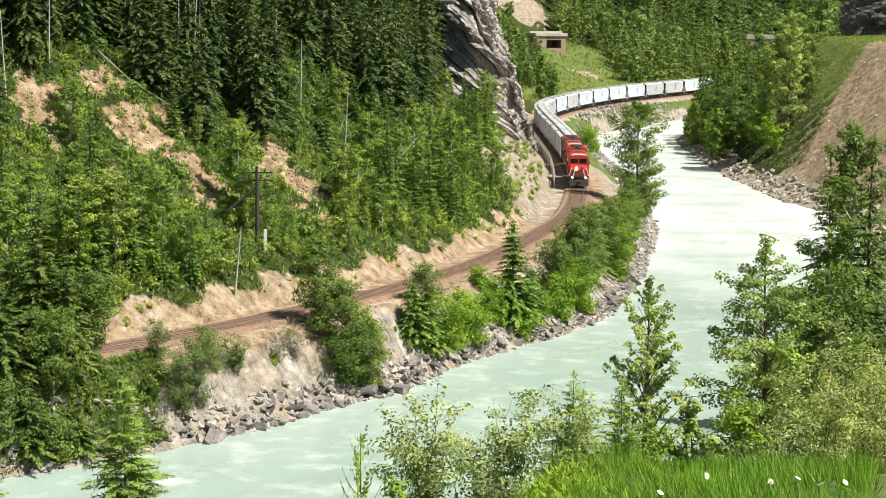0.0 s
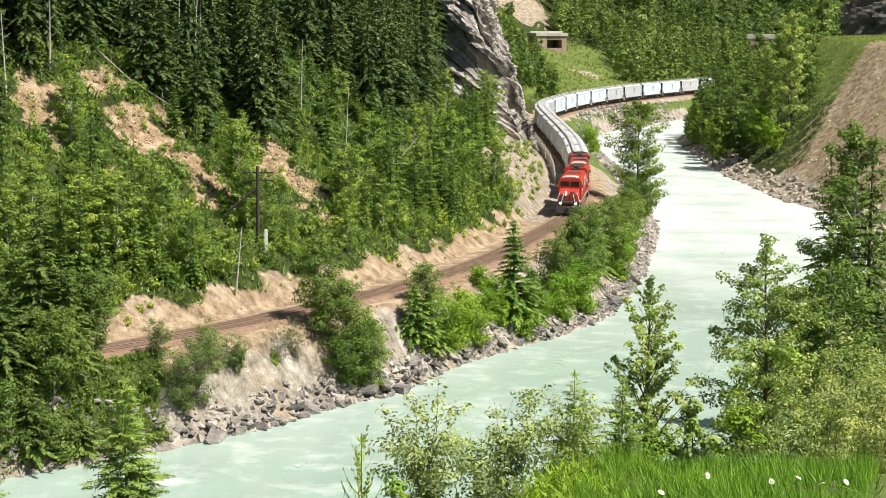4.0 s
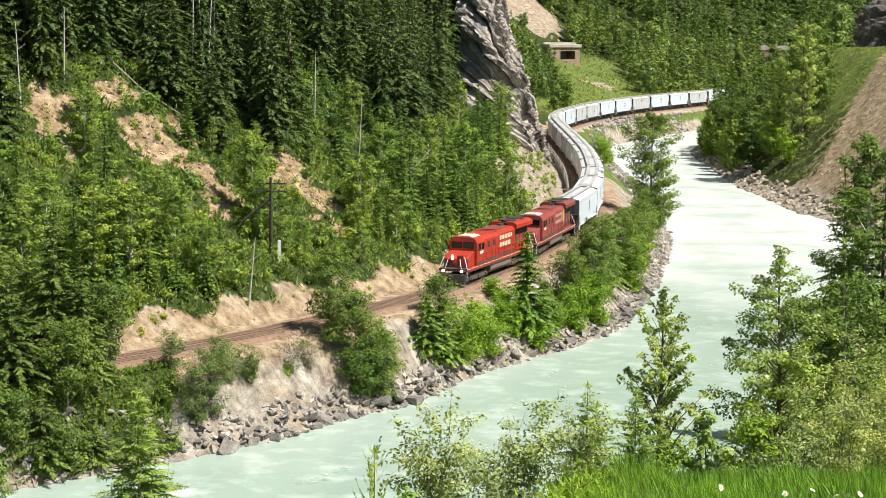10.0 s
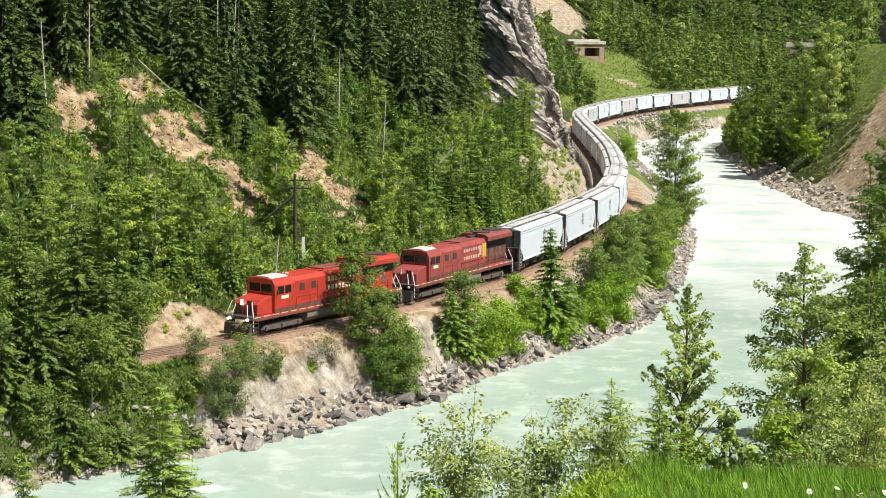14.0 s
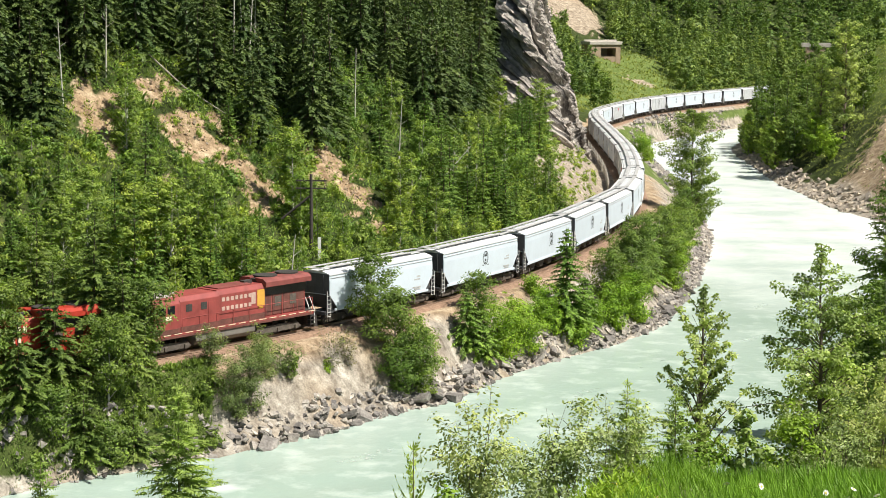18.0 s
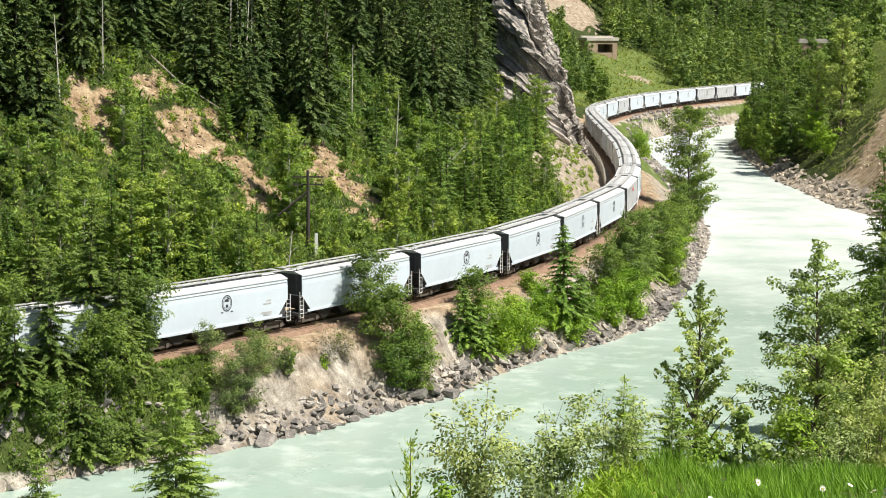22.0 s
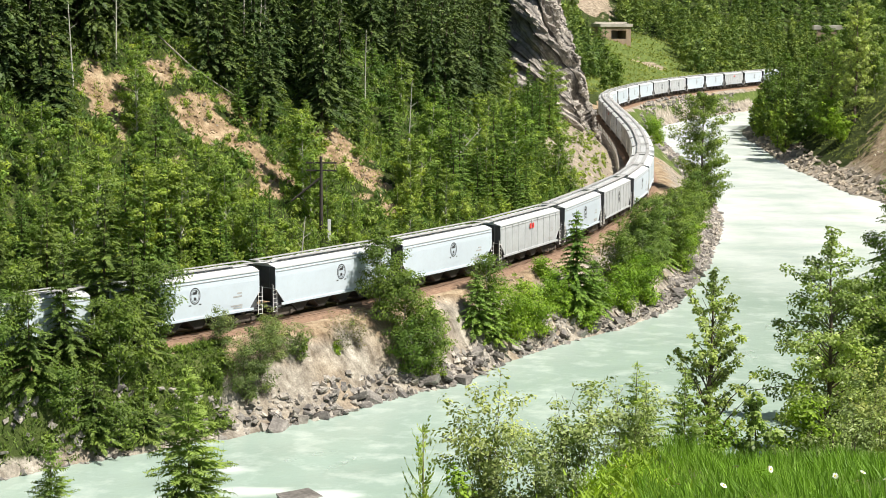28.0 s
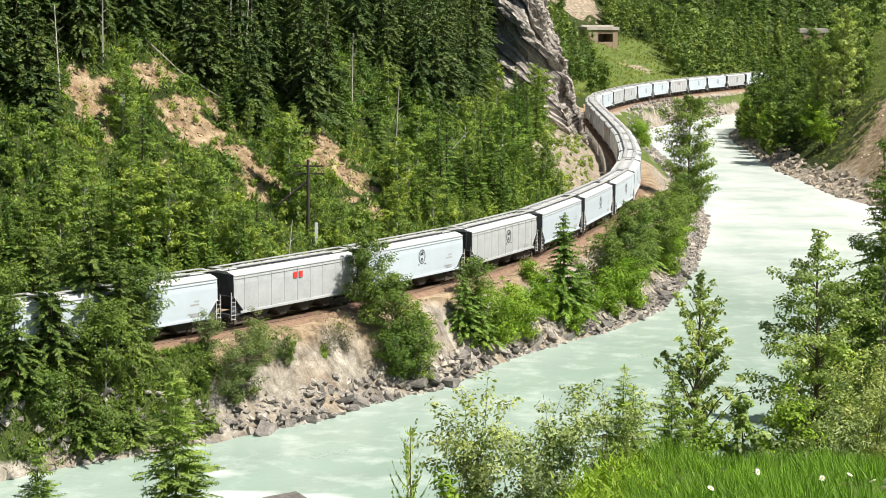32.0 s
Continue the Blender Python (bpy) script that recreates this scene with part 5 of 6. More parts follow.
BANK_TREES_B = [(-15.2, 127.6, 5.6, 2.4, "bank_willow", 110), (-14.2, 129.0, 6.0, 2.2, "bank_willow", 115), (-17.2, 129.6, 3.2, 1.5, "bank_willow", 111), (-13.4, 132.0, 4.6, 2.0, "bank_willow", 112),
    (-11.8, 133.4, 3.2, 1.6, "bank_willow", 116), (-3.6, 142.4, 7.0, 2.8, "aspen", 120), (-1.4, 142.9, 6.2, 2.5, "aspen", 121), (-5.6, 143.2, 7.8, 2.3, "aspen", 122),
    (-8.6, 137.4, 4.4, 2.0, "bare_shrub", 123), (-7.4, 138.8, 3.2, 1.4, "bare_shrub", 125), (-3.0, 140.6, 5.2, 2.3, "aspen", 124), (2.4, 152.2, 5.6, 2.3, "fir", 130),
    (5.6, 156.0, 5.4, 3.1, "bush", 131), (8.0, 159.2, 4.8, 2.7, "bush", 132), (3.4, 155.6, 4.8, 1.8, "aspen", 133), (3.9, 153.4, 4.6, 2.2, "fir", 134)]
BANK_TREES_C = [(12.2, 166.8, 9.7, 3.1, "fir", 140), (14.0, 168.6, 5.6, 2.6, "fir", 141), (13.0, 165.6, 3.2, 1.9, "bush", 144), (10.8, 164.6, 2.8, 1.7, "bush", 145),
    (15.4, 171.4, 3.4, 2.0, "bush", 146), (9.6, 163.8, 4.4, 2.0, "bush", 142), (9.0, 166.4, 2.4, 1.6, "bush", 143), (17.0, 176.4, 6.2, 2.4, "aspen", 150),
    (20.0, 181.4, 8.2, 2.9, "aspen", 151), (21.0, 186.0, 8.6, 3.2, "aspen", 152), (17.4, 173.6, 5.4, 2.4, "bush", 153), (20.0, 178.6, 6.0, 2.6, "bush", 158),
    (24.8, 198.0, 8.2, 2.9, "aspen", 154), (27.6, 206.0, 8.6, 3.0, "aspen", 155), (22.8, 191.5, 8.0, 2.7, "fir", 156), (29.6, 213.5, 7.6, 2.6, "aspen", 157)]
BANK_TREES_D = [(26.5, 199.0, 7.5, 2.6, "bush", 159), (35.4, 244.0, 18.6, 4.8, "poplar_tall", 160), (33.2, 238.0, 6.6, 2.3, "aspen", 161), (37.0, 254.0, 6.5, 2.2, "aspen", 162),
    (31.5, 226.0, 6.8, 2.4, "aspen", 166), (45.5, 396.0, 5.0, 3.0, "bush", 163), (49.5, 425.0, 4.5, 2.6, "bush", 164), (44.2, 375.0, 4.0, 2.4, "bush", 165)]
for row in BANK_TREES_A + BANK_TREES_B + BANK_TREES_C + BANK_TREES_D:
    grow(*row, BANK, **({"leaves": 17000, "size": 0.26, "clumps": 60, "spread": 0.20} if row[4] == "poplar_tall" else {"twig": 0.32, "gap": 0.38, "wide": 0.95, "boughs": 8.0, "hang": 1.1, "power": 0.58, "droop": 0.32} if row[4] == "fir" else {"twig": 0.30, "gap": 0.46, "wide": 0.9, "boughs": 6.0, "hang": 1.0, "power": 0.75} if row[4] in ("spruce",) else {}))

p = scatter(900, (-34, -13, 112, 134), lambda x, y, z, dt, dl, dr, b, rng: (dt > 4.6) & (dl < -0.5) & (x < -16.5), 34, 0.95)
stuff_of("bank_scrub", scrub, with_scale(p[:170], 0.35, 0.85, 8), M["aspen"], M["bark"], "low tangled bushes over the shaded river bank", "scrub", 8)
p = scatter(3000, (-2, 30, 212, 300), lambda x, y, z, dt, dl, dr, b, rng: (dt < -5.2) & (dt > -15) & (b > 0.3) & (rng.uniform(size=len(x)) < 0.6), 39, 1.5)
stuff_of("cutting_tufts", scrub, with_scale(p[:120], 0.2, 0.55, 13), M["hill_aspen"], M["bark"], "green tufts on the pale rock cutting", "scrub", 13)
p = scatter(6000, (-36, 24, 118, 215), lambda x, y, z, dt, dl, dr, b, rng: (dt < -4.8) & (dt > -8.6) & (rng.uniform(size=len(x)) < 0.5), 40, 1.1)
stuff_of("cut_bank_scrub", scrub, with_scale(p[:110], 0.15, 0.5, 14), M["hill_aspen"], M["bark"], "small bushes and tufts on the earth cutting", "scrub", 14)
p = scatter(900, (-15, 30, 128, 215), lambda x, y, z, dt, dl, dr, b, rng: (dt > 3.6) & (dl < -2.4) & (rng.uniform(size=len(x)) < 0.5), 35, 1.3)
stuff_of("verge_scrub", scrub, with_scale(p[:90], 0.25, 0.6, 9), M["bush"], M["bark"], "small green bushes on the gravel rail bank", "scrub", 9)

SPUR = "on the far bank of the river"
SPUR_TREES_A = [(75.6, 352.0, 20.0, 3.6, "poplar", 170), (79.7, 346.0, 24.0, 4.6, "poplar", 171), (74.5, 392.0, 13.0, 4.0, "aspen", 172), (77.5, 378.0, 12.0, 4.2, "aspen", 173),
    (73.8, 366.0, 9.0, 3.6, "aspen", 174), (76.2, 357.0, 11.0, 3.8, "aspen", 175), (74.6, 347.0, 9.0, 3.6, "bush", 176), (75.5, 338.0, 7.5, 3.2, "bush", 177),
    (79.8, 362.0, 13.5, 2.6, "spruce", 178), (82.0, 372.0, 14.0, 2.8, "spruce", 179), (86.5, 358.0, 11.0, 3.6, "aspen", 180), (90.0, 372.0, 12.0, 3.8, "aspen", 181),
    (79.0, 402.0, 13.0, 3.8, "aspen", 182), (85.5, 396.0, 14.0, 3.0, "spruce", 183), (77.5, 420.0, 12.0, 3.6, "aspen", 184), (94.0, 388.0, 12.0, 3.6, "aspen", 185)]
SPUR_TREES_B = [(88.0, 415.0, 14.0, 3.0, "spruce", 186), (96.0, 410.0, 13.0, 3.6, "aspen", 187), (84.0, 440.0, 13.0, 3.6, "aspen", 188), (72.8, 382.0, 8.0, 3.4, "bush", 189),
    (100.0, 430.0, 14.0, 3.2, "spruce", 190), (94.0, 440.0, 13.0, 3.6, "aspen", 191), (80.0, 386.0, 10.0, 3.4, "aspen", 192), (76.5, 370.0, 7.0, 3.2, "bush", 193)]
for row in SPUR_TREES_A + SPUR_TREES_B:
    grow(*row, SPUR, leaves=int(80 * row[2] * row[3]) if row[4] not in ("spruce", "fir") else 0, size=0.36 if row[4] == "poplar" else 0.40, twig=0.7, **({"clumps": 64, "spread": 0.17} if row[4] == "poplar" else {} if row[4] in ("spruce", "fir") else {"clumps": 40, "spread": 0.24}))
pr = np.random.RandomState(83)
far_leafy = [broadleaf(h, r, s_, int(80 * h * r), 0.42, 0.03, 1, 40, 0.20, slim=0.8, tumble=0.2) for h, r, s_ in ((12, 2.6, 194), (10, 2.6, 195), (14, 2.7, 196))]
spots = []
for k in range(58):
    y = 366 + 1.55 * k
    x = float(np.interp(y, RIGHT_BANK[:, 1], RIGHT_BANK[:, 0])) + pr.uniform(1.2, 4.0) + (pr.uniform(0, 9) if k % 2 else 0)
    spots.append((x, y, land_z(x, y), pr.uniform(0.45, 1.0)))
stand_of("leafy_tree", far_leafy, [q for k, q in enumerate(spots) if k % 5 != 4], M["hill_aspen"], M["bark"], "green leafy tree crowding the far river bank", "leafy tree", "leafy trees of the far bank", 84)
far_bank_spruce = [conifer(h, r, s_, 0.8, 0.75, 0.3, 0.03, 0.8, 0.8, 0.3) for h, r, s_ in ((12, 2.3, 197), (15, 2.6, 198))]
stand_of("spruce_tree", far_bank_spruce, [(x + 3, y, land_z(x + 3, y), 0.6 + 0.6 * q) for k, (x, y, z, q) in enumerate(spots) if k % 5 == 4 or k % 7 == 0], M["farwood"], M["bark"], "dark green spruce among leafy trees of the far bank", "spruce tree", "spruces of the far bank", 85)
TRI[0] = False

# ---- foreground trees on the camera's bank ----
FORE = "on the near slope above the river"
grow(6.35, 42.0, 5.8, 1.1, "poplar", 201, FORE, leaves=7600, size=0.085, clumps=90, spread=0.115, foot=0.08, slim=0.7, rise=(0.6, 1.4), tumble=0.6, taper=0.85)
grow(10.7, 48.0, 7.9, 2.3, "poplar", 202, FORE, leaves=19000, size=0.095, clumps=110, spread=0.12, foot=0.06, slim=0.7, rise=(-0.1, 0.4), tumble=0.6, taper=0.95)
grow(12.0, 46.5, 5.0, 1.5, "willow", 203, FORE, leaves=5200, size=0.11)
grow(13.5, 52.0, 7.8, 1.9, "spruce", 204, FORE, twig=0.26, gap=0.4)
grow(15.6, 60.0, 8.5, 2.2, "aspen", 205, FORE, leaves=7000, size=0.14)
grow(14.2, 50.0, 6.0, 1.8, "willow", 206, FORE, leaves=6000, size=0.11)
grow(12.9, 43.0, 3.6, 1.3, "willow", 207, FORE, leaves=4000, size=0.10)
grow(3.5, 32.0, 2.5, 0.95, "sapling", 208, FORE, twig=0.15, gap=0.15, droop=0.02, wide=0.2, boughs=6.0, power=0.7, hang=0.8, pitch=0.22)
grow(4.7, 34.0, 2.5, 0.9, "sapling", 209, FORE, twig=0.15, gap=0.15, droop=0.02, wide=0.2, boughs=6.0, power=0.7, hang=0.8, pitch=0.22)
grow(4.1, 35.5, 2.3, 0.95, "sapling", 210, FORE, twig=0.15, gap=0.15, droop=0.02, wide=0.2, boughs=6.0, power=0.7, hang=0.8, pitch=0.22)
grow(7.2, 40.0, 2.5, 0.62, "poplar", 211, FORE, leaves=1500, size=0.11, clumps=20, spread=0.30, slim=0.8)
grow(8.6, 41.0, 2.6, 1.0, "bush", 212, FORE, leaves=2200, size=0.10)
grow(5.6, 37.0, 1.9, 0.9, "bush", 213, FORE, leaves=1900, size=0.09)
grow(9.6, 40.0, 2.7, 1.1, "willow", 214, FORE, leaves=3400, size=0.09)
grow(7.9, 37.0, 1.6, 0.8, "willow", 223, FORE, leaves=2000, size=0.08)
grow(0.8, 34.0, 3.5, 1.3, "willow", 215, FORE, leaves=4600, size=0.095, slim=0.5)
grow(2.2, 30.5, 2.7, 1.0, "willow", 216, FORE, leaves=3300, size=0.085, slim=0.5)
grow(1.6, 33.0, 2.9, 1.2, "willow", 217, FORE, leaves=3600, size=0.085, slim=0.5)
grow(2.9, 29.0, 2.0, 0.9, "willow", 218, FORE, leaves=3000, size=0.065, slim=0.5)
grow(-0.35, 25.0, 2.98, 0.45, "sapling", 219, FORE, twig=0.12, gap=0.2, droop=-1.3, power=0.4, wide=0.25, boughs=3.0, hang=0.9, pitch=0.2)
grow(0.25, 26.0, 2.4, 0.55, "bush", 220, FORE, leaves=1500, size=0.08)
grow(-6.1, 40.0, 4.0, 1.45, "sapling", 221, FORE, twig=0.20, gap=0.2, droop=0.16, power=0.7, wide=0.22, boughs=6.0, hang=0.9, pitch=0.22)
grow(-8.9, 38.0, 2.1, 0.8, "sapling", 222, FORE, twig=0.16, gap=0.16, droop=0.1, wide=0.22, boughs=6.0, hang=0.9, pitch=0.22)
RIVERSIDE = "on the near river bank"
TRI[0] = True
for row in [(29.7, 110, 21.0, 3.6, "aspen", 230), (28.0, 100, 18.0, 3.8, "spruce", 231), (33.0, 128, 20.0, 4.4, "spruce", 232), (24.5, 92, 11.0, 2.6, "spruce", 233),
            (21.0, 80, 10.0, 2.6, "aspen", 234), (25.5, 104, 11.0, 2.8, "aspen", 235), (31.5, 118, 20.5, 4.2, "spruce", 236), (27.5, 116, 11.5, 2.8, "aspen", 237), (22.5, 98, 8.5, 2.4, "aspen", 238), (18.5, 74, 8.5, 2.2, "spruce", 239)]:
    grow(*row, RIVERSIDE, leaves=int(270 * row[2] * row[3]), size=0.19, clumps=60, spread=0.22) if row[4] == "aspen" else grow(*row, RIVERSIDE, twig=0.4, gap=0.55, power=0.7, wide=0.7, hang=0.8)
TRI[0] = False

# ---- meadow on the crest before the camera ----
rng = np.random.RandomState(5)
n = 26000
bx, by = rng.uniform(0.6, 8.6, n), rng.uniform(13.6, 25.0, n)
keep = (bx / by > 0.119 + 0.008 * np.sin(bx * 5)) & (bx / by < 0.29)
bx, by = bx[keep], by[keep]
bz = land(bx, by)[0]
base = np.stack([bx, by, bz - 0.03], 1)
ln = rng.uniform(0.14, 0.34, len(bx)) * (1 + 0.35 * wobble(bx, by, 1.3, 9))
tipv = base + np.stack([rng.normal(-0.05, 0.09, len(bx)), rng.normal(0, 0.09, len(bx)), ln], 1)
acr = rng.normal(size=(len(bx), 3)) * [1, 0.5, 0.05]
acr /= np.linalg.norm(acr, axis=1, keepdims=True)
gv, gq = kites(base, tipv, rng.uniform(0.008, 0.017, len(bx)), acr)
thing("meadow_grass", "lush bright green meadow grass on the near crest", "grass", mesh=mesh_of("meadow_grass", gv, gq, M["grass"]), kind="stuff")


def daisy():
    g = G()
    for k in range(10):
        a = 6.283 * k / 10
        d, s = Vector((math.cos(a), math.sin(a), 0.15)), Vector((-math.sin(a), math.cos(a), 0)) * 0.008
        g.bm.faces.new([g.bm.verts.new(v) for v in (d * 0.008 - s * 0.5, d * 0.032 - s, d * 0.034 + s, d * 0.008 + s * 0.5)])
    ob = thing("daisy", "white daisy in the meadow grass", "flower", "daisies in the meadow")
    part("petals", g, M["petal"], ob)
    part("flower_centre", G().disc(0, 0, 0.004, 0.011, 0.012, "Z", 8), M["petal_y"], ob, "yellow flower centre")
    part("stem", G().rod((0, 0, -0.30), (0, 0, 0), 0.004, n=4), M["grass"], ob)
    return ob


first = daisy()
spots = [(1.62, 17.0), (1.66, 17.2), (1.58, 16.8), (1.9, 18.6), (1.15, 15.6), (1.22, 15.8)]
spots += [(rng.uniform(1.7, 4.6), rng.uniform(15.5, 18.5)) for _ in range(16)]
for k, (x, y) in enumerate(spots):
    m = pose(x, y, land_z(x, y) + rng.uniform(0.24, 0.34), -50 + rng.uniform(-25, 25), rng.uniform(-25, 25), rng.uniform(0, 360))
    if k:
        copy_thing(first, m)
    else:
        first.matrix_basis = m

# ---- low undergrowth between the trees ----
def undergrowth(name, box, keep, n, size, mat, label, seed):
    spots_ = scatter(n, box, keep, seed)
    r = np.random.RandomState(seed)
    k_ = 5
    at_ = np.repeat(spots_[:, :3], k_, 0) + r.normal(0, 0.22, (len(spots_) * k_, 3)) * [1, 1, 0.2]
    up_ = np.stack([r.normal(0, 0.5, len(at_)), r.normal(0, 0.5, len(at_)), r.uniform(0.3, 1.0, len(at_))], 1) * (size * r.uniform(0.5, 1.3, len(at_)))[:, None]
    ac = r.normal(size=(len(at_), 3)) * [1, 1, 0.3]
    ac /= np.linalg.norm(ac, axis=1, keepdims=True)
    uv_, uq_ = kites(at_, at_ + up_, size * r.uniform(0.18, 0.4, len(at_)), ac)
    thing(name, label, "undergrowth", mesh=mesh_of(name, uv_, uq_, mat), kind="stuff")


TRI[0] = True
undergrowth("forest_undergrowth", (-55, 40, 118, 300), lambda x, y, z, dt, dl, dr, b, rng: (dt < -5) & (dt > -52) & (b < 0.6) & in_view(x, y) & (rng.uniform(size=len(x)) < 0.8), 70000, 0.75, M["hill_fir"], "tangled green undergrowth of the hillside wood", 71)
undergrowth("slope_undergrowth", (-42, 0, 135, 192), lambda x, y, z, dt, dl, dr, b, rng: (dt < -7) & (dt > -34) & (b < 0.62), 12000, 0.45, M["hill_aspen"], "low green growth around the earth scars", 79)
undergrowth("bank_undergrowth", (-40, -14, 98, 136), lambda x, y, z, dt, dl, dr, b, rng: (dt > 2.4) & (dl < 0.2) & (x < -16.8) & (b < 0.95), 30000, 0.46, M["aspen"], "tangled green undergrowth of the river bank", 72)
undergrowth("slope_grass", (60, 130, 230, 440), lambda x, y, z, dt, dl, dr, b, rng: (dr > 6) & in_view(x, y) & (rng.uniform(size=len(x)) < np.where(b < 0.5, 0.9, 0.07 + 0.3 * (wobble(x, y, 7, 78) > 0.45))), 26000, 0.5, M["slope_grass"], "dry grass tufts over the bare slope", 74)
undergrowth("meadow_tufts", (30, 110, 445, 610), lambda x, y, z, dt, dl, dr, b, rng: (dt < -8) & (dt > -60) & (b < 0.5) & in_view(x, y), 5000, 1.0, M["slope_grass"], "uneven green meadow grass beside the line", 75)
undergrowth("crest_weeds", (0.2, 4.2, 13, 30), lambda x, y, z, dt, dl, dr, b, rng: (x / y > 0.03) & (x / y < 0.125), 4200, 0.14, M["bush"], "leafy weeds at the edge of the meadow", 76)
undergrowth("scar_grass", (-36, 0, 150, 195), lambda x, y, z, dt, dl, dr, b, rng: (dt < -9) & (b > 0.4) & (rng.uniform(size=len(x)) < 0.25 + 0.6 * (wobble(x, y, 5, 77) > 0.0)), 8000, 0.36, M["slope_grass"], "sparse grass on the bare earth scars", 73)
TRI[0] = False

# ---- rocks along the river ----
def rock_mesh(seed, flat=0.7):
    r = np.random.RandomState(seed)
    b = bmesh.new()
    for c in range(8):
        b.verts.new(Vector([(0.5 if c >> i & 1 else -0.5) * r.uniform(0.72, 1.15) for i in range(3)]) * r.choice([1.0, 1.0, 0.8, 0.62]))
    out = bmesh.ops.convex_hull(b, input=b.verts)
    bmesh.ops.delete(b, geom=[v for v in out["geom_interior"] if isinstance(v, bmesh.types.BMVert)], context="VERTS")
    for v in b.verts:
        v.co.z *= flat
        v.co.x *= 1.25
    me_ = bpy.data.meshes.new("boulder")
    b.to_mesh(me_)
    b.free()
    me_.materials.append(M["rock"])
    return me_


ROCKS = [rock_mesh(s, f) for s, f in ((1, 0.6), (2, 0.8), (3, 0.5), (4, 0.7), (5, 0.9), (6, 0.65), (7, 0.45), (8, 0.75))]


def rock_cloud(name, spots, label, mat, seed):
    r = np.random.RandomState(seed)
    vs, fs, off = [], [], 0
    data = []
    for me_ in ROCKS:
        v = np.array([tuple(q.co) for q in me_.vertices])
        me_.calc_loop_triangles()
        data.append((v, np.array([tuple(q.vertices) for q in me_.loop_triangles])))
    for x, y, z, s in spots:
        v, f = data[r.randint(len(data))]
        e = np.array(Euler(r.uniform(-0.9, 0.9, 3).tolist()[:2] + [r.uniform(0, 6.28)]).to_matrix())
        vs.append((v * s) @ e.T + [x, y, z])
        fs.append(f + off)
        off += len(v)
    return thing(name, label, "rocks", mesh=mesh_of(name, np.concatenate(vs), np.concatenate(fs), mat), kind="stuff")


def bank_spots(n, lo, hi, y0, y1, seed, line, sign):
    r = np.random.RandomState(seed)
    ok = np.where((line[:, 1] > y0) & (line[:, 1] < y1))[0]
    out = []
    tan = np.gradient(line, axis=0)
    for _ in range(n):
        i = ok[r.randint(len(ok))]
        t = tan[i] / np.linalg.norm(tan[i])
        o = lo + (hi - lo) * r.uniform() ** 1.1
        x, y = line[i] + np.array([t[1], -t[0]]) * -o * sign + t * r.uniform(-1.1, 1.1)
        out.append((x, y, o))
    xy = np.array(out)
    z = land(xy[:, 0], xy[:, 1])[0]
    return [(x, y, max(zz, WATER_Z - 0.15), o) for (x, y, o), zz in zip(out, z)]


rr = np.random.RandomState(8)
for k, (x, y, z, o) in enumerate(bank_spots(300, -0.5, 1.5, 116, 215, 3, LEFT_BANK, 1)):
    s = rr.uniform(0.28, 0.8) * (1.5 if rr.uniform() < 0.14 else 1.0) * (0.55 if x < -18 else 1.0)
    ob = new("boulder", ROCKS[k % 8])
    ob.matrix_basis = pose(x, y, z + 0.2 * s, rr.uniform(-40, 40), rr.uniform(-40, 40), rr.uniform(0, 360)) @ Matrix.Diagonal((s * rr.uniform(0.9, 1.5), s * rr.uniform(0.7, 1.1), s * rr.uniform(0.55, 1.0), 1))
    tagged(ob, "angular grey boulder of the river bank riprap", "boulder", "riprap boulders")
for x, y, s in ((-12.6, 126.6, 2.6), (-11.0, 129.2, 1.9), (-7.2, 135.0, 2.0), (1.2, 143.8, 2.3), (16.6, 170.2, 2.1), (18.6, 173.5, 1.9), (14.4, 166.8, 1.7), (29.0, 205.0, 2.4), (24.8, 188.0, 2.2)):
    ob = new("boulder", ROCKS[int(s * 10) % 6])
    ob.matrix_basis = pose(x, y, max(land_z(x, y), WATER_Z) + 0.2, s * 53 % 30, s * 71 % 36 - 18, s * 1000) @ Matrix.Diagonal((s * 0.62, s * 0.52, s * 0.58, 1))
    tagged(ob, "large angular grey boulder at the water's edge", "boulder", "riprap boulders")
cloud = [(x, y, z + 0.05, rr.uniform(0.15, 0.62)) for x, y, z, o in bank_spots(2300, -0.4, 1.8, 112, 262, 4, LEFT_BANK, 1)]
cloud += [(x, y, z + 0.1, rr.uniform(0.35, 1.1)) for x, y, z, o in bank_spots(900, -0.4, 3.6, 262, 520, 5, LEFT_BANK, 1)]
rock_cloud("riprap_stones", cloud, "jumbled grey riprap stones along the rail bank", M["rock"], 1)
cloud = [(x, y, z + 0.1, rr.uniform(0.35, 1.15)) for x, y, z, o in bank_spots(800, -0.4, 5.0, 225, 420, 6, RIGHT_BANK, -1)]
rock_cloud("shore_stones", cloud, "pale stones strewn along the far shore", M["stones"], 2)
# stones rolled out on the cuttings and the bare slope
st = scatter(4200, (-40, 45, 118, 300), lambda x, y, z, dt, dl, dr, b, rng: ((dt < -4.0) | ((dt > 3.2) & (dl < -2) & (x > -16))) & (b > 0.55) & in_view(x, y), 61)
rock_cloud("loose_stones", [(*q, rr.uniform(0.06, 0.24) * (1.9 if rr.uniform() < 0.08 else 1)) for q in st[:2300]], "loose tan stones on the earth slopes", M["stones"], 3)
st = scatter(5000, (-36, 0, 150, 190), lambda x, y, z, dt, dl, dr, b, rng: (dt < -9) & (b > 0.5), 63)
rock_cloud("scar_rubble", [(*q, rr.uniform(0.08, 0.36) * (1.7 if rr.uniform() < 0.1 else 1)) for q in st[:900]], "ochre rubble strewn over the earth scars", M["scar_stones"], 5)
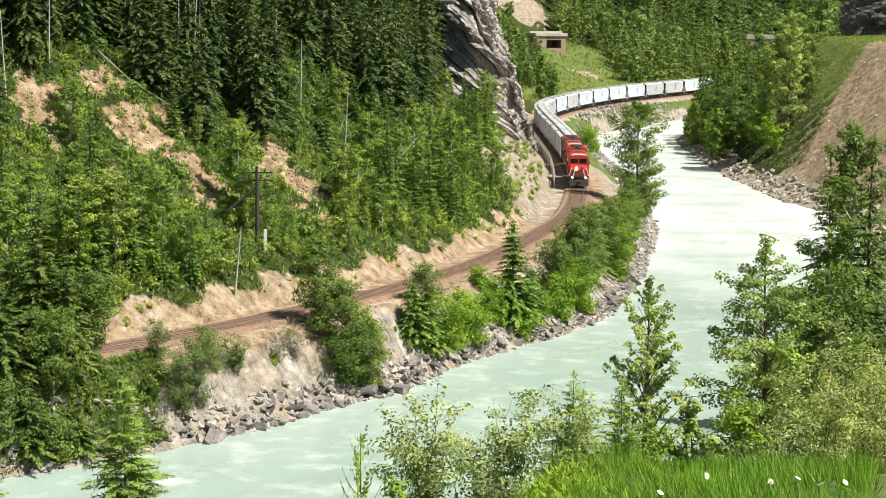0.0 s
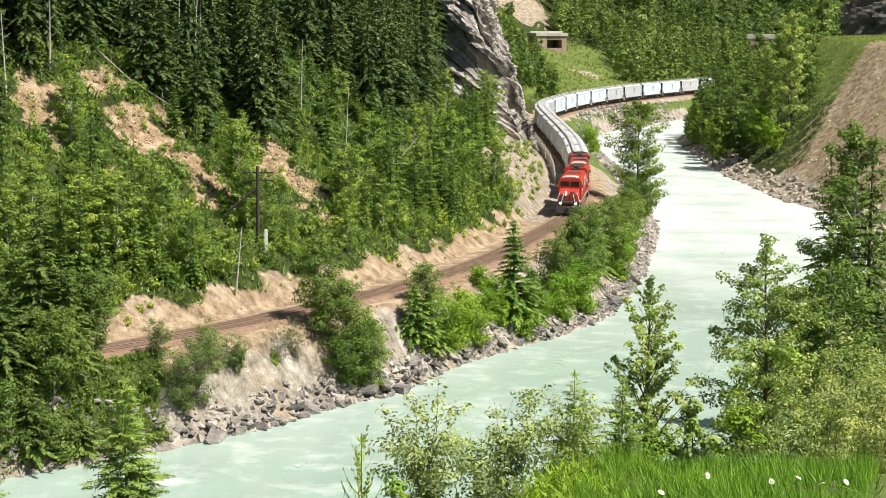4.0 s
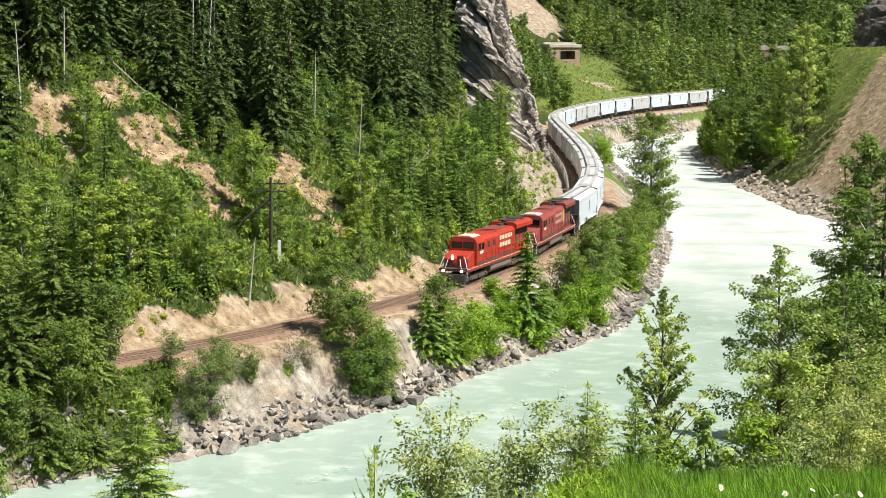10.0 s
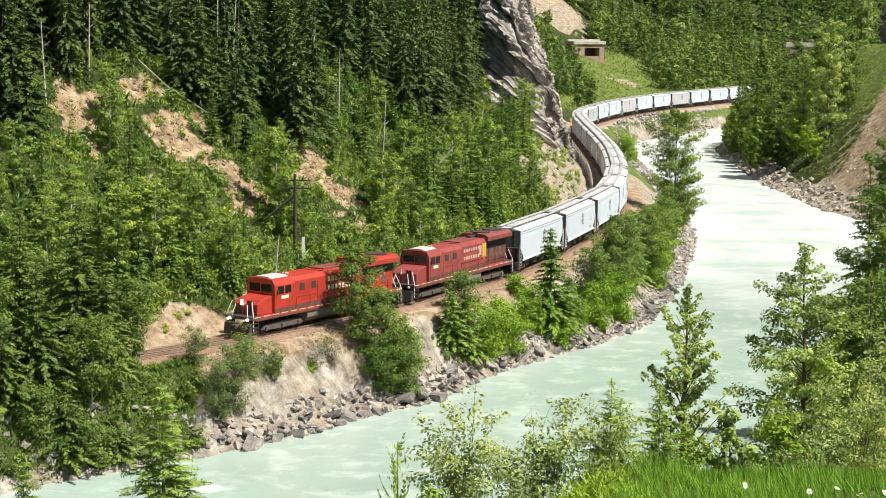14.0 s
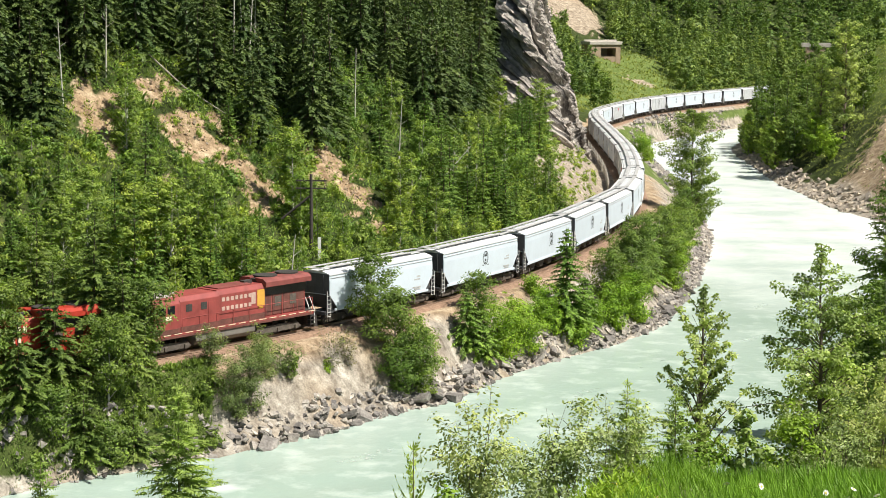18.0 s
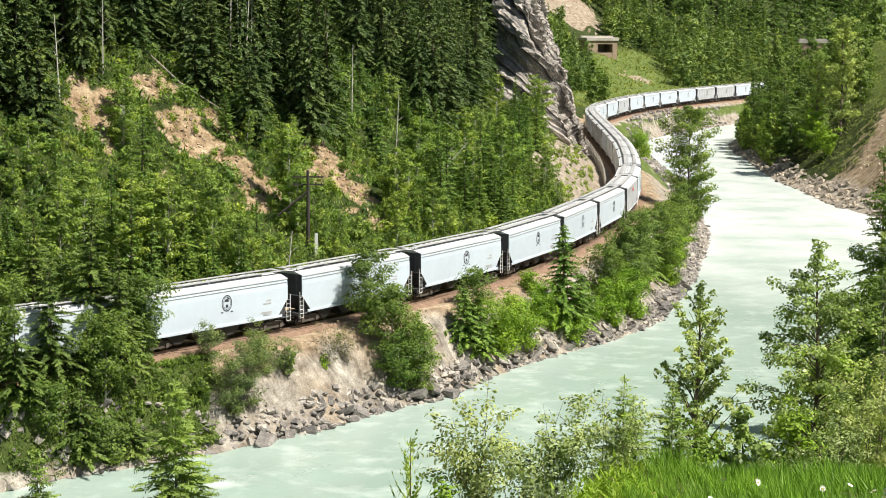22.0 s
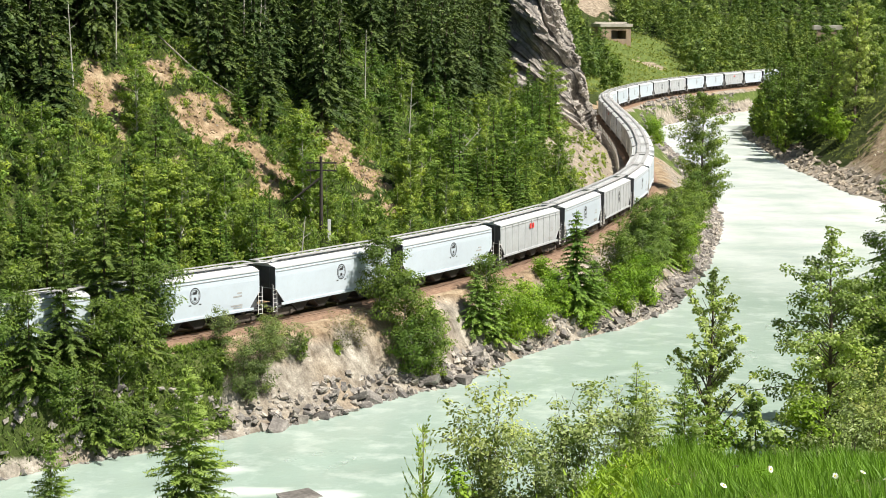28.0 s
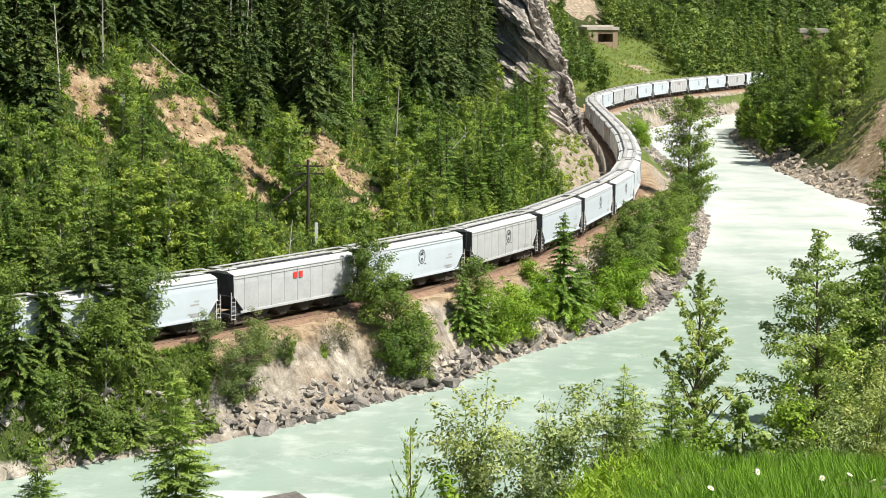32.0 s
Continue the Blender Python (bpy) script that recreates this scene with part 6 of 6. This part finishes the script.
st = scatter(3000, (60, 125, 250, 440), lambda x, y, z, dt, dl, dr, b, rng: (dr > 4) & (b > 0.55) & in_view(x, y), 62)
rock_cloud("slope_stones", [(*q, rr.uniform(0.12, 0.42)) for q in st[:420]], "loose stones on the bare slope", M["stones"], 4)
ob = new("boulder", ROCKS[2])
ob.matrix_basis = pose(-9.4, 108.6, WATER_Z + 0.0, 8, 6, 50) @ Matrix.Diagonal((2.4, 1.8, 1.5, 1))
tagged(ob, "wet boulder breaking the surface of the river", "boulder", "river boulders")

# ---- cliff at the bend ----
CLIFF = smooth_line([(8, 296), (11, 290), (15, 287.5), (20.5, 291), (24, 302), (26, 320), (27.6, 345), (28.6, 365), (28.5, 385), (26, 400)], 1.0, 5)
nu, nv = len(CLIFF), 90
U, V = np.meshgrid(np.arange(nu), np.linspace(0, 1, nv))
U, V = U.ravel(), V.ravel()
tn = np.gradient(CLIFF, axis=0)
tn = (tn / np.linalg.norm(tn, axis=1, keepdims=True))[U]
foot = np.interp(U, [0, 8, 16, 28, nu], [18, 12, 6, -1, -1])
foot = foot - 4
hgt = foot + (50 - foot) * V
bed = hgt + 0.55 * U                                     # layers fall towards the bend
ridge = np.abs(wobble(bed, 0.06 * U, 8.0, 21)) * 1.7 + np.abs(wobble(bed, 0.14 * U, 2.9, 22)) * 0.8
chunk = wobble(U * 1.0, hgt, 11, 23) * 0.45 + wobble(U * 1.0, hgt, 2.2, 24) * 0.2 + np.random.RandomState(3).uniform(-0.18, 0.18, len(U))
out_ = np.floor((ridge + chunk) * 2.2) / 2.2 * 0.75 + (ridge + chunk) * 0.35
off = 0.8 - np.maximum(hgt - foot, 0) * 0.30 + out_
cvx = np.stack([CLIFF[U, 0] + tn[:, 1] * off, CLIFF[U, 1] - tn[:, 0] * off, hgt + 0.2 * chunk], 1)
k = np.arange(nu * nv).reshape(nv, nu)
cq = np.stack([k[:-1, :-1], k[:-1, 1:], k[1:, 1:], k[1:, :-1]], -1).reshape(-1, 4)
cq = np.concatenate([cq[:, [0, 1, 2]], cq[:, [0, 2, 3]]])
cme = mesh_of("rock_cliff", cvx, cq, M["cliff"])
cme.attributes.new("bed", "FLOAT", "POINT").data.foreach_set("value", (bed + 0.5 * chunk).astype(np.float32))
thing("rock_cliff", "steep grey cliff of tilted rock layers", "cliff", mesh=cme, kind="structure")

g_ = bmesh.new()
bmesh.ops.create_icosphere(g_, subdivisions=5, radius=1.0)
for v_ in g_.verts:
    u_ = v_.co.copy()
    k_ = 1 + 0.10 * float(wobble(np.array([u_.x * 6 + u_.z * 3]), np.array([u_.y * 6 + u_.z * 5]), 3.0, 91)[0]) + 0.07 * float(wobble(np.array([u_.x * 20]), np.array([u_.z * 20 + u_.y * 9]), 4.0, 92)[0])
    v_.co = Vector((u_.x * 20 * k_, u_.y * 9 * k_, u_.z * 15 * k_))
me_ = bpy.data.meshes.new("rock_outcrop")
g_.to_mesh(me_)
g_.free()
me_.materials.append(rock_material("dark_outcrop_rock", (0.055, 0.053, 0.052), (0.19, 0.182, 0.172), 0.12))
thing("rock_outcrop", "dark grey rock outcrop above the far woods", "rock outcrop", mesh=me_, m=pose(165, 560, 22), kind="structure")

# ---- line-side things ----
FENCE_S = 322.0
fence = thing("slide_fence", "weathered timber rock-slide fence beside the track", "fence")
for kk in range(18):
    s = FENCE_S + kk * 5.2
    (x, y), (x2, y2) = line_at(s), line_at(s + 1)
    tx, ty = x2 - x, y2 - y
    px_, py_ = x - ty * 3.5, y + tx * 3.5
    gz_ = land_z(px_, py_)
    part("post", G().box(px_, py_, gz_ + 0.9, 0.2, 0.2, 2.5, 0.02), M["timber"], fence)
    if kk < 17:
        for h_ in (0.8, 1.35):
            (x3, y3), (x4, y4) = line_at(s + 5.2), line_at(s + 6.2)
            q = (x3 - (y4 - y3) * 3.5, y3 + (x4 - x3) * 3.5)
            part("board", G().rod((px_, py_, gz_ + h_), (*q, land_z(*q) + h_), 0.075, n=4), M["timber"], fence)

pole = thing("telegraph_pole", "dark wooden telegraph pole with crossarms and brace", "telegraph pole", m=pose(-11.7, 158, land_z(-11.7, 158) - 0.3))
part("pole_shaft", G().rod((0, 0, 0), (0, 0, 6.9), 0.19, 0.13, 10), M["pole"], pole)
for z in (6.3, 5.6):
    part("crossarm", G().box(0, 0.16, z, 2.8, 0.12, 0.14, 0.015), M["pole"], pole)
    for x in (-1.2, -0.7, 0.7, 1.2):
        part("insulator", G().rod((x, 0.16, z + 0.06), (x, 0.16, z + 0.22), 0.045, 0.03, 8), M["glass"], pole)
part("brace", G().rod((-2.7, 0, 2.8), (0, 0, 5.0), 0.1, 0.1, 8), M["pole"], pole)
post = thing("marker_post", "white line-side marker post by the track", "marker post", m=pose(-10.9, 157, land_z(-10.9, 157) - 0.2))
part("marker_plate", G().box(0, 0, 1.25, 0.30, 0.08, 2.1, 0.02), M["white"], post)
part("marker_shaft", G().rod((0, 0.06, 0), (0, 0.06, 2.2), 0.05, n=8), M["white"], post)


def snag(x, y, h, lean, turn, label="bare pale birch trunk standing on the slope"):
    g = G().rod((0, 0, -0.3), (math.sin(lean) * h, 0, math.cos(lean) * h), 0.085, 0.03, 7)
    for q in range(6):
        f = 0.45 + 0.08 * q
        b0 = Vector((math.sin(lean) * h * f, 0, math.cos(lean) * h * f))
        g.rod(b0, b0 + Vector((math.cos(q * 2.2) * 0.7, math.sin(q * 2.2) * 0.7, 0.5)), 0.025, 0.01, 5)
    ob_ = thing("dead_trunk", label, "dead tree", "dead trunks on the hillside", m=pose(x, y, land_z(x, y), 0, 0, turn), mesh=g.mesh("dead_trunk", M["pale_bark"]))
    return ob_


snag(-4.5, 184, 9.0, 0.05, 0)
snag(-1.8, 186, 7.5, 0.75, 10, "pale fallen birch trunk leaning on the slope")
for x, y, h_, lean_ in ((-21.8, 185, 13, 0.02), (-21.0, 187, 12, -0.03), (-20.4, 186.5, 11, 0.06), (-20.0, 188, 12, 0.03), (-31.6, 166, 7, 0.02), (-34.4, 160, 8, -0.04), (-9.6, 196, 8, 0.02), (-12.6, 199, 7, 0.03)):
    snag(x, y, h_, lean_, 0)
ends = [(x, y, land_z(x, y) + 0.8) for x, y in ((-28.8, 173.4), (-25.0, 171.4), (-19.4, 173.6))]
thing("dead_trunk", "grey fallen trunk lying along the top of the scar", "dead tree", "dead trunks on the hillside",
      mesh=G().rod(ends[0], ends[1], 0.09, 0.075, 7).rod(ends[1], ends[2], 0.075, 0.03, 7).mesh("dead_trunk", M["deadwood"]))
snag(-13.0, 149, 6.0, 0.10, 0)

# ---- concrete shelters of the road above ----
def portal(x, y, z, w, d, h, turn, label):
    ob_ = thing("road_shelter", label, "shelter", "concrete shelters", m=pose(x, y, z, 0, 0, turn))
    for sx, pw in ((-1, 0.34), (1, 0.16)):
        part("pier", G().box(sx * (w / 2 - pw * w / 2), 0, h / 2 - 1.5, pw * w, d, h + 3, 0.05), M["brown_wall"], ob_, "brown pier")
    part("back_wall", G().box(0, d / 2 - 0.2, h / 2 - 1.5, w - 2.2, 0.4, h + 3), M["concrete"], ob_)
    part("lintel", G().box(0.09 * w, -d / 2 + 0.3, h - 0.55, w * 0.5, 0.5, 1.1), M["brown_wall"], ob_, "brown lintel")
    part("roof_slab", G().box(0, -0.1, h + 0.5, w + 0.9, d + 0.5, 1.0, 0.06), M["concrete"], ob_, "pale concrete roof slab")
    part("parapet", G().box(-0.4, 0.1, h + 1.3, w + 1.0, 0.5, 0.5, 0.05), M["concrete"], ob_)
    part("sill_wall", G().box(0.09 * w, -d / 2 + 0.3, -0.6, w * 0.5, 0.5, 3.4), M["brown_wall"], ob_, "brown sill wall")
    return ob_


portal(51.8, 570, 12.6, 10.2, 8, 4.9, 16, "small open concrete road shelter with a flat roof")
wall2 = thing("bridge_abutment", "long low concrete bridge abutment among trees", "abutment", m=pose(113.5, 500, 18.4, 0, 0, -4))
part("deck_beam", G().box(0, 0, 0.2, 22, 3, 1.2, 0.05), M["concrete"], wall2)
for sx in (-8, 8):
    # piers browner and darker than the beam above
    part("pier", G().box(sx * 0.9, 0, -4.5, 5.2, 2.6, 8.4, 0.05), M["brown_wall"], wall2, "brown pier")

# ---- pale streaks of froth carried down the river ----
STREAKS = []
sr = np.random.RandomState(17)
streak_meshes = []
for k in range(5):
    n_, m_ = 14, 5
    w_, l_ = sr.uniform(0.35, 0.8), sr.uniform(1.5, 3.2)
    vs_ = []
    for i in range(n_ + 1):
        v_ = i / n_ * 2 - 1
        half_ = w_ * math.sqrt(max(0.0, 1 - v_ * v_)) * sr.uniform(0.7, 1.2) + 0.02
        for j in range(m_ + 1):
            u_ = j / m_ * 2 - 1
            vs_.append((half_ * u_ + 0.35 * math.sin(v_ * 2.2 + k), v_ * l_, 0.012 * (1 - u_ * u_)))
    i, j = np.meshgrid(np.arange(n_), np.arange(m_), indexing="ij")
    a_ = (i * (m_ + 1) + j).ravel()
    streak_meshes.append(mesh_of("froth_streak", vs_, np.stack([a_, a_ + 1, a_ + m_ + 2, a_ + m_ + 1], 1), M["froth"], True))
for k in range(30):
    ob = new("froth_streak", streak_meshes[k % 5])
    tagged(ob, "pale streak of froth drifting on the river", "froth", "froth streaks on the river")
    STREAKS.append((ob, sr.uniform(116, 250), sr.uniform(0.15, 0.85), sr.uniform(1.9, 2.8)))


def on_river(y, f):
    y = max(y, -40.0)
    xl = np.interp(y, LEFT_BANK[:, 1], LEFT_BANK[:, 0])
    xr = np.interp(y, RIGHT_BANK[:, 1], RIGHT_BANK[:, 0])
    return xl + (xr - xl) * f, y


_train_motions = motions


def motions():
    _train_motions()
    for ob, y0, f, speed in STREAKS:
        rows = []
        for t in np.arange(0, 32.1, 2.0):
            (x, y), (x2, y2) = on_river(y0 - speed * t, f), on_river(y0 - speed * t - 3.0, f)
            rows.append((float(t), pose(x, y, WATER_Z + 0.07, 0, 0, math.degrees(math.atan2(y2 - y, x2 - x)) - 90)))
        walk(ob, rows)

motions()
